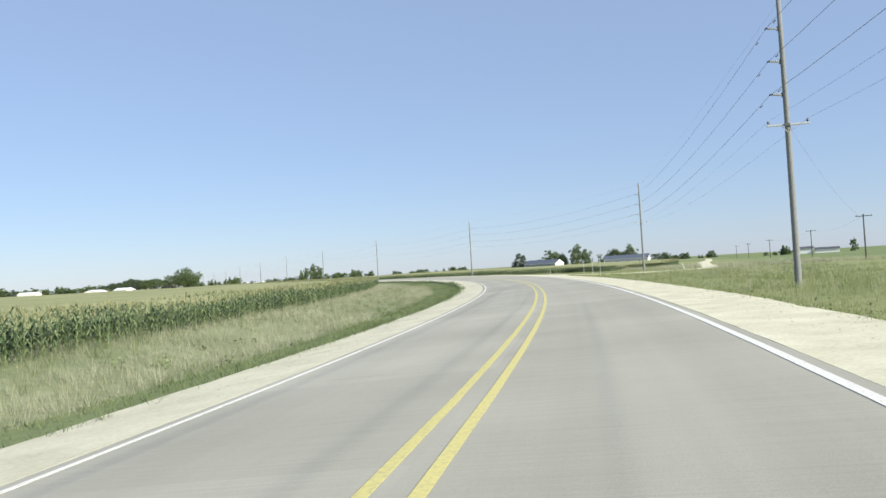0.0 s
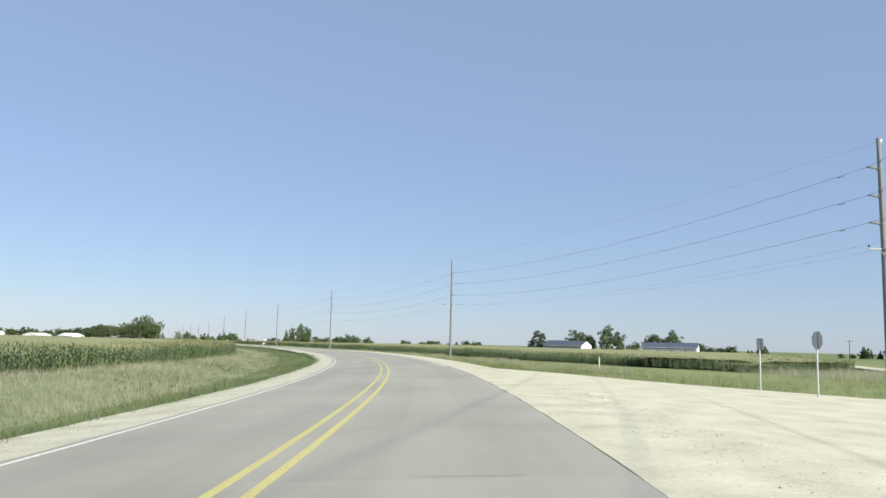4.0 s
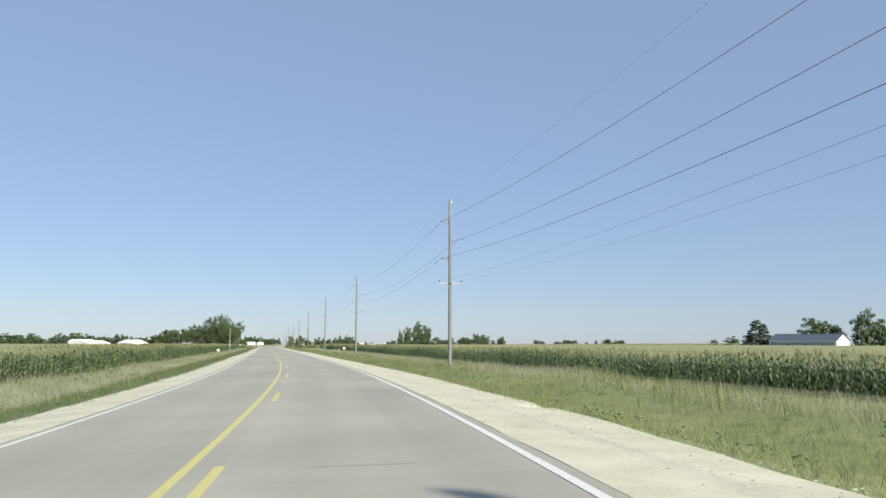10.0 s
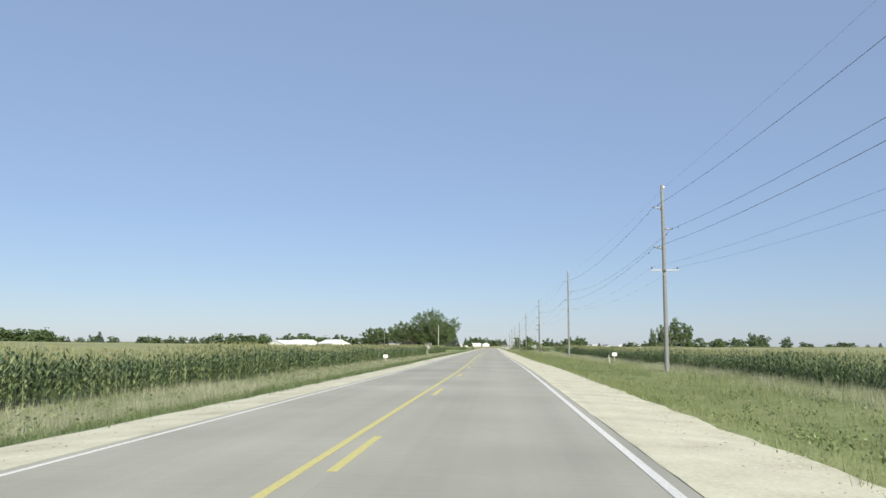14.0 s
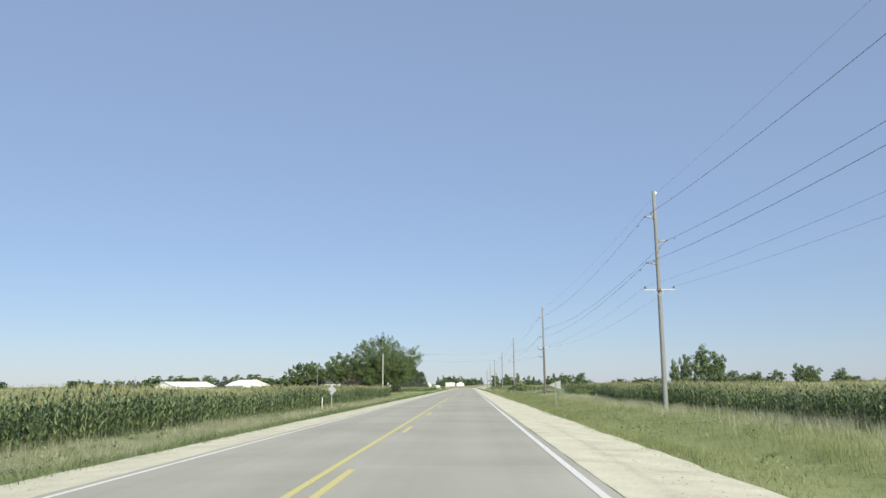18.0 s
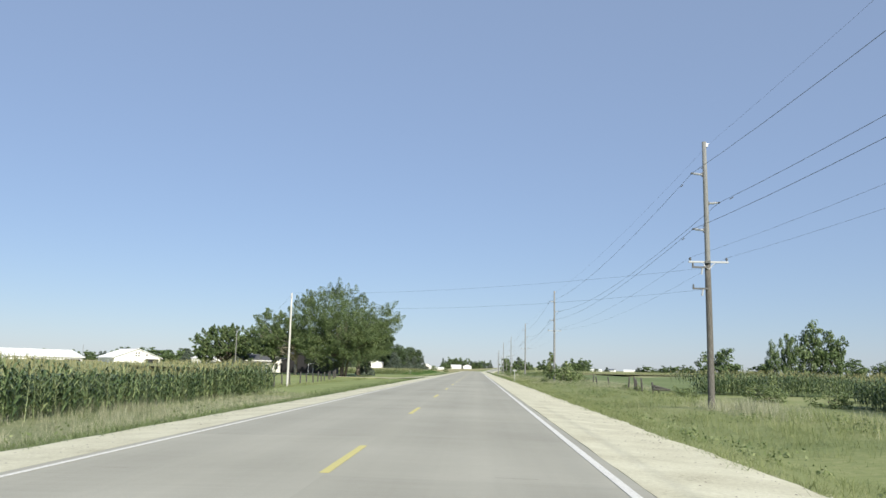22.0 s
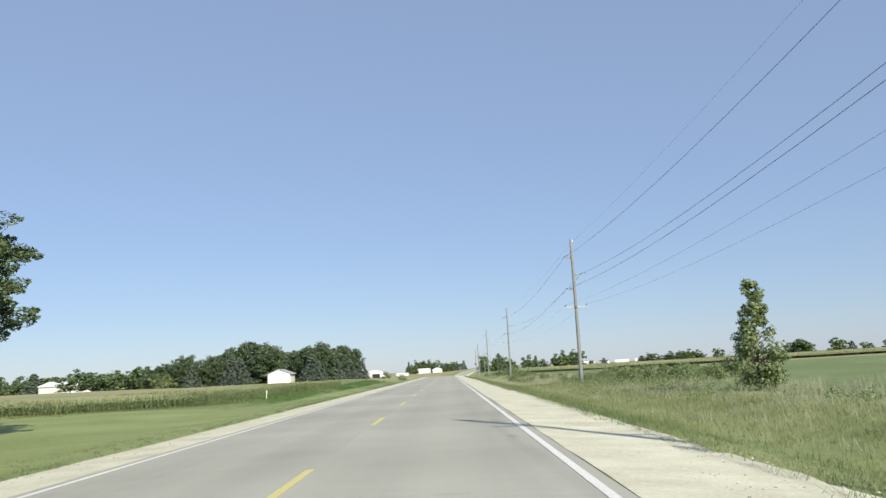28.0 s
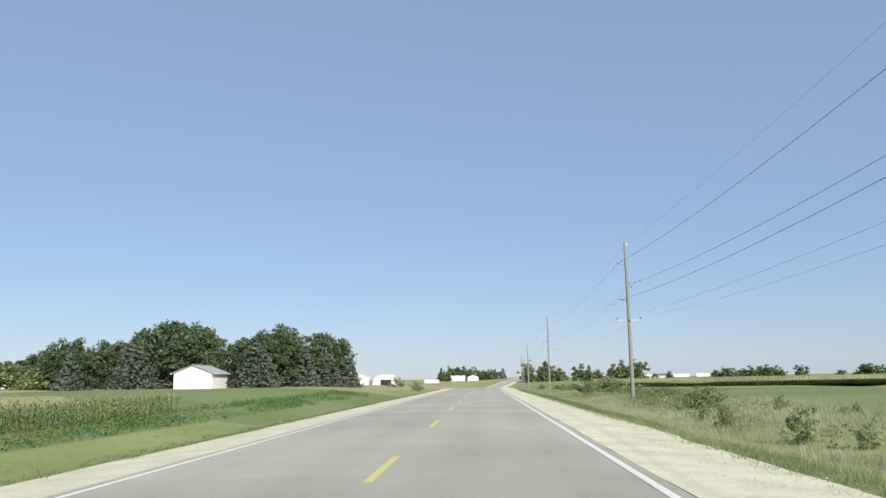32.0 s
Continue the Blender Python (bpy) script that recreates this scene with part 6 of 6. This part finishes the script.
pick_b = bank_rg.choice(len(pair_a), 5000, p=long_b / long_b.sum())
t_b, w_b = bank_rg.uniform(0, 1, (5000, 1)), bank_rg.uniform(0.02, 1.0, 5000)
mix_b = pair_a[pick_b] * (1 - t_b) + pair_b[pick_b] * t_b
at_b = np.column_stack([mix_b[:, 0] + mix_b[:, 3] * w_b, mix_b[:, 1] + mix_b[:, 4] * w_b, mix_b[:, 2] - 0.03 - 0.6 * w_b])
keep_u = np.array([along(q[0], q[1])[1] > 6.6 for q in at_b])
at_b = at_b[keep_u]
count_b = len(at_b)
blade_v, blade_f = tuft(bank_rg, 12, 0.3, 0.4)
hb = bank_rg.uniform(0.1, 0.26, count_b)
v, f = tile(blade_v, blade_f, at_b, bank_rg.uniform(0, 6.28, count_b), np.column_stack([np.ones(count_b), np.ones(count_b), hb]))
tagged(new("bank_grass", np_mesh("bank_grass", v, f, M_GRASS)), "short grass along the edge of the gravel side road", "grass", kind="stuff")
grass("meadow_grass", "rough grass of the field beside the junction", -250, -165, 6.0, 32, 16000, 0.08, 0.24, M_GRASS, 54, 0.36, 0.5)

grass("tall_grass", "pale tan tall grass along the gravel side road", -158, -108, 34, 60, 5000, 0.5, 0.95, M_STRAW, 75, 0.38, 0.4, 9, 0.25)
grass("tall_grass", "tall pale seed stems standing over the junction meadow", -255, -165, 9.0, 34, 1500, 0.45, 0.85, M_STRAW, 74, 0.3, 0.3, 6)


def stones(name, label, s_a, s_b, u_a, u_b, count, seed):
    """Loose crushed stones lying on the gravel."""
    rg = np.random.default_rng(seed)
    s, u = rg.uniform(s_a, s_b, count), u_a + (u_b - u_a) * rg.uniform(0, 1, count) ** 0.7
    at = place(s, u)
    v = np.array([(1, 0, 0), (0, 1, 0), (-1, 0, 0), (0, -1, 0), (0.1, 0, 0.5)])
    f = np.array([(0, 1, 4), (1, 2, 4), (2, 3, 4), (3, 0, 4)])
    size = rg.uniform(0.006, 0.026, (count, 1)) * rg.uniform(0.7, 1.3, (count, 3))
    p, q = tile(v, f, at, rg.uniform(0, 6.28, count), size)
    tagged(new(name, np_mesh(name, p, q, M_STONE)), label, "gravel", kind="stuff")


stones("loose_stones", "loose crushed stones on the gravel shoulder", -260, 520, 4.4, 6.3, 22000, 71)
stones("loose_stones", "loose crushed stones on the gravel shoulder", -260, 460, -5.2, -4.2, 7000, 72)

# the far corn beyond the soybeans
corn_field([along(430, 556), along(220, 585), along(60, 607), along(22, 612)], 1, "far corn standing beyond the soybean field", 120, 36, 0.8, 2, 0.6, leaf=M_PALE_STALK)


def weeds(name, label, s_a, s_b, u_a, u_b, clumps, each, leaf, mat, seed, tall=0.35):
    """Broad-leaved weeds in low uneven clumps."""
    rg = np.random.default_rng(seed)
    s, u = rg.uniform(s_a, s_b, clumps), rg.uniform(u_a, u_b, clumps)
    patch = np.array([noise.noise((a * 0.07, b * 0.2, seed)) for a, b in zip(s, u)])
    keep = rg.uniform(-0.3, 0.4, clumps) < patch
    at = place(s, u)
    keep &= ~on_gravel(s, u, at[:, 0], at[:, 1])
    at, patch = at[keep], patch[keep]
    r = rg.uniform(0.5, 1.15, len(at)) * tall * (1 + 0.6 * patch)
    at[:, 2] += r * 0.35
    v, f = leaf_cloud(rg, at, r, len(at) * each, leaf, 0.75)
    tagged(new(name, np_mesh(name, v, f, mat)), label, "weeds", kind="stuff")


weeds("leafy_weeds", "broad-leaved green weeds in the east verge", -130, 300, 8.0, 18.5, 3200, 18, 0.058, M_PALE_LEAF, 61)
weeds("leafy_weeds", "broad-leaved green weeds along the field fence", 296, 590, 12.0, 20.0, 3400, 24, 0.06, M_PALE_LEAF, 62, 0.42)
weeds("leafy_weeds", "tangled weeds and brush by the power poles", 425, 456, 14.0, 24.0, 700, 50, 0.065, M_PALE_LEAF, 63, 0.85)
weeds("leafy_weeds", "tangled brush round the foot of a power pole", 504, 540, 13.5, 19.5, 500, 50, 0.065, M_PALE_LEAF, 69, 0.8)
weeds("leafy_weeds", "broad-leaved weeds at the foot of the corn", -250, 290, -13.4, -9.0, 1800, 12, 0.07, M_PALE_LEAF, 64)
weeds("soybean_rows", "dark green soybean plants beside the mown strip", 437, 560, -18.5, -13.6, 4200, 14, 0.065, M_SOY_LEAF, 68, 0.4)
weeds("leafy_weeds", "yellow-green flowering weeds beside the gravel side road", -153, -142, 46.0, 55.0, 160, 60, 0.06, M_PALE_LEAF, 76, 0.8)
weeds("leafy_weeds", "broad-leaved weeds beside the junction", -250, -170, 8.0, 40.0, 1500, 14, 0.06, M_PALE_LEAF, 65)
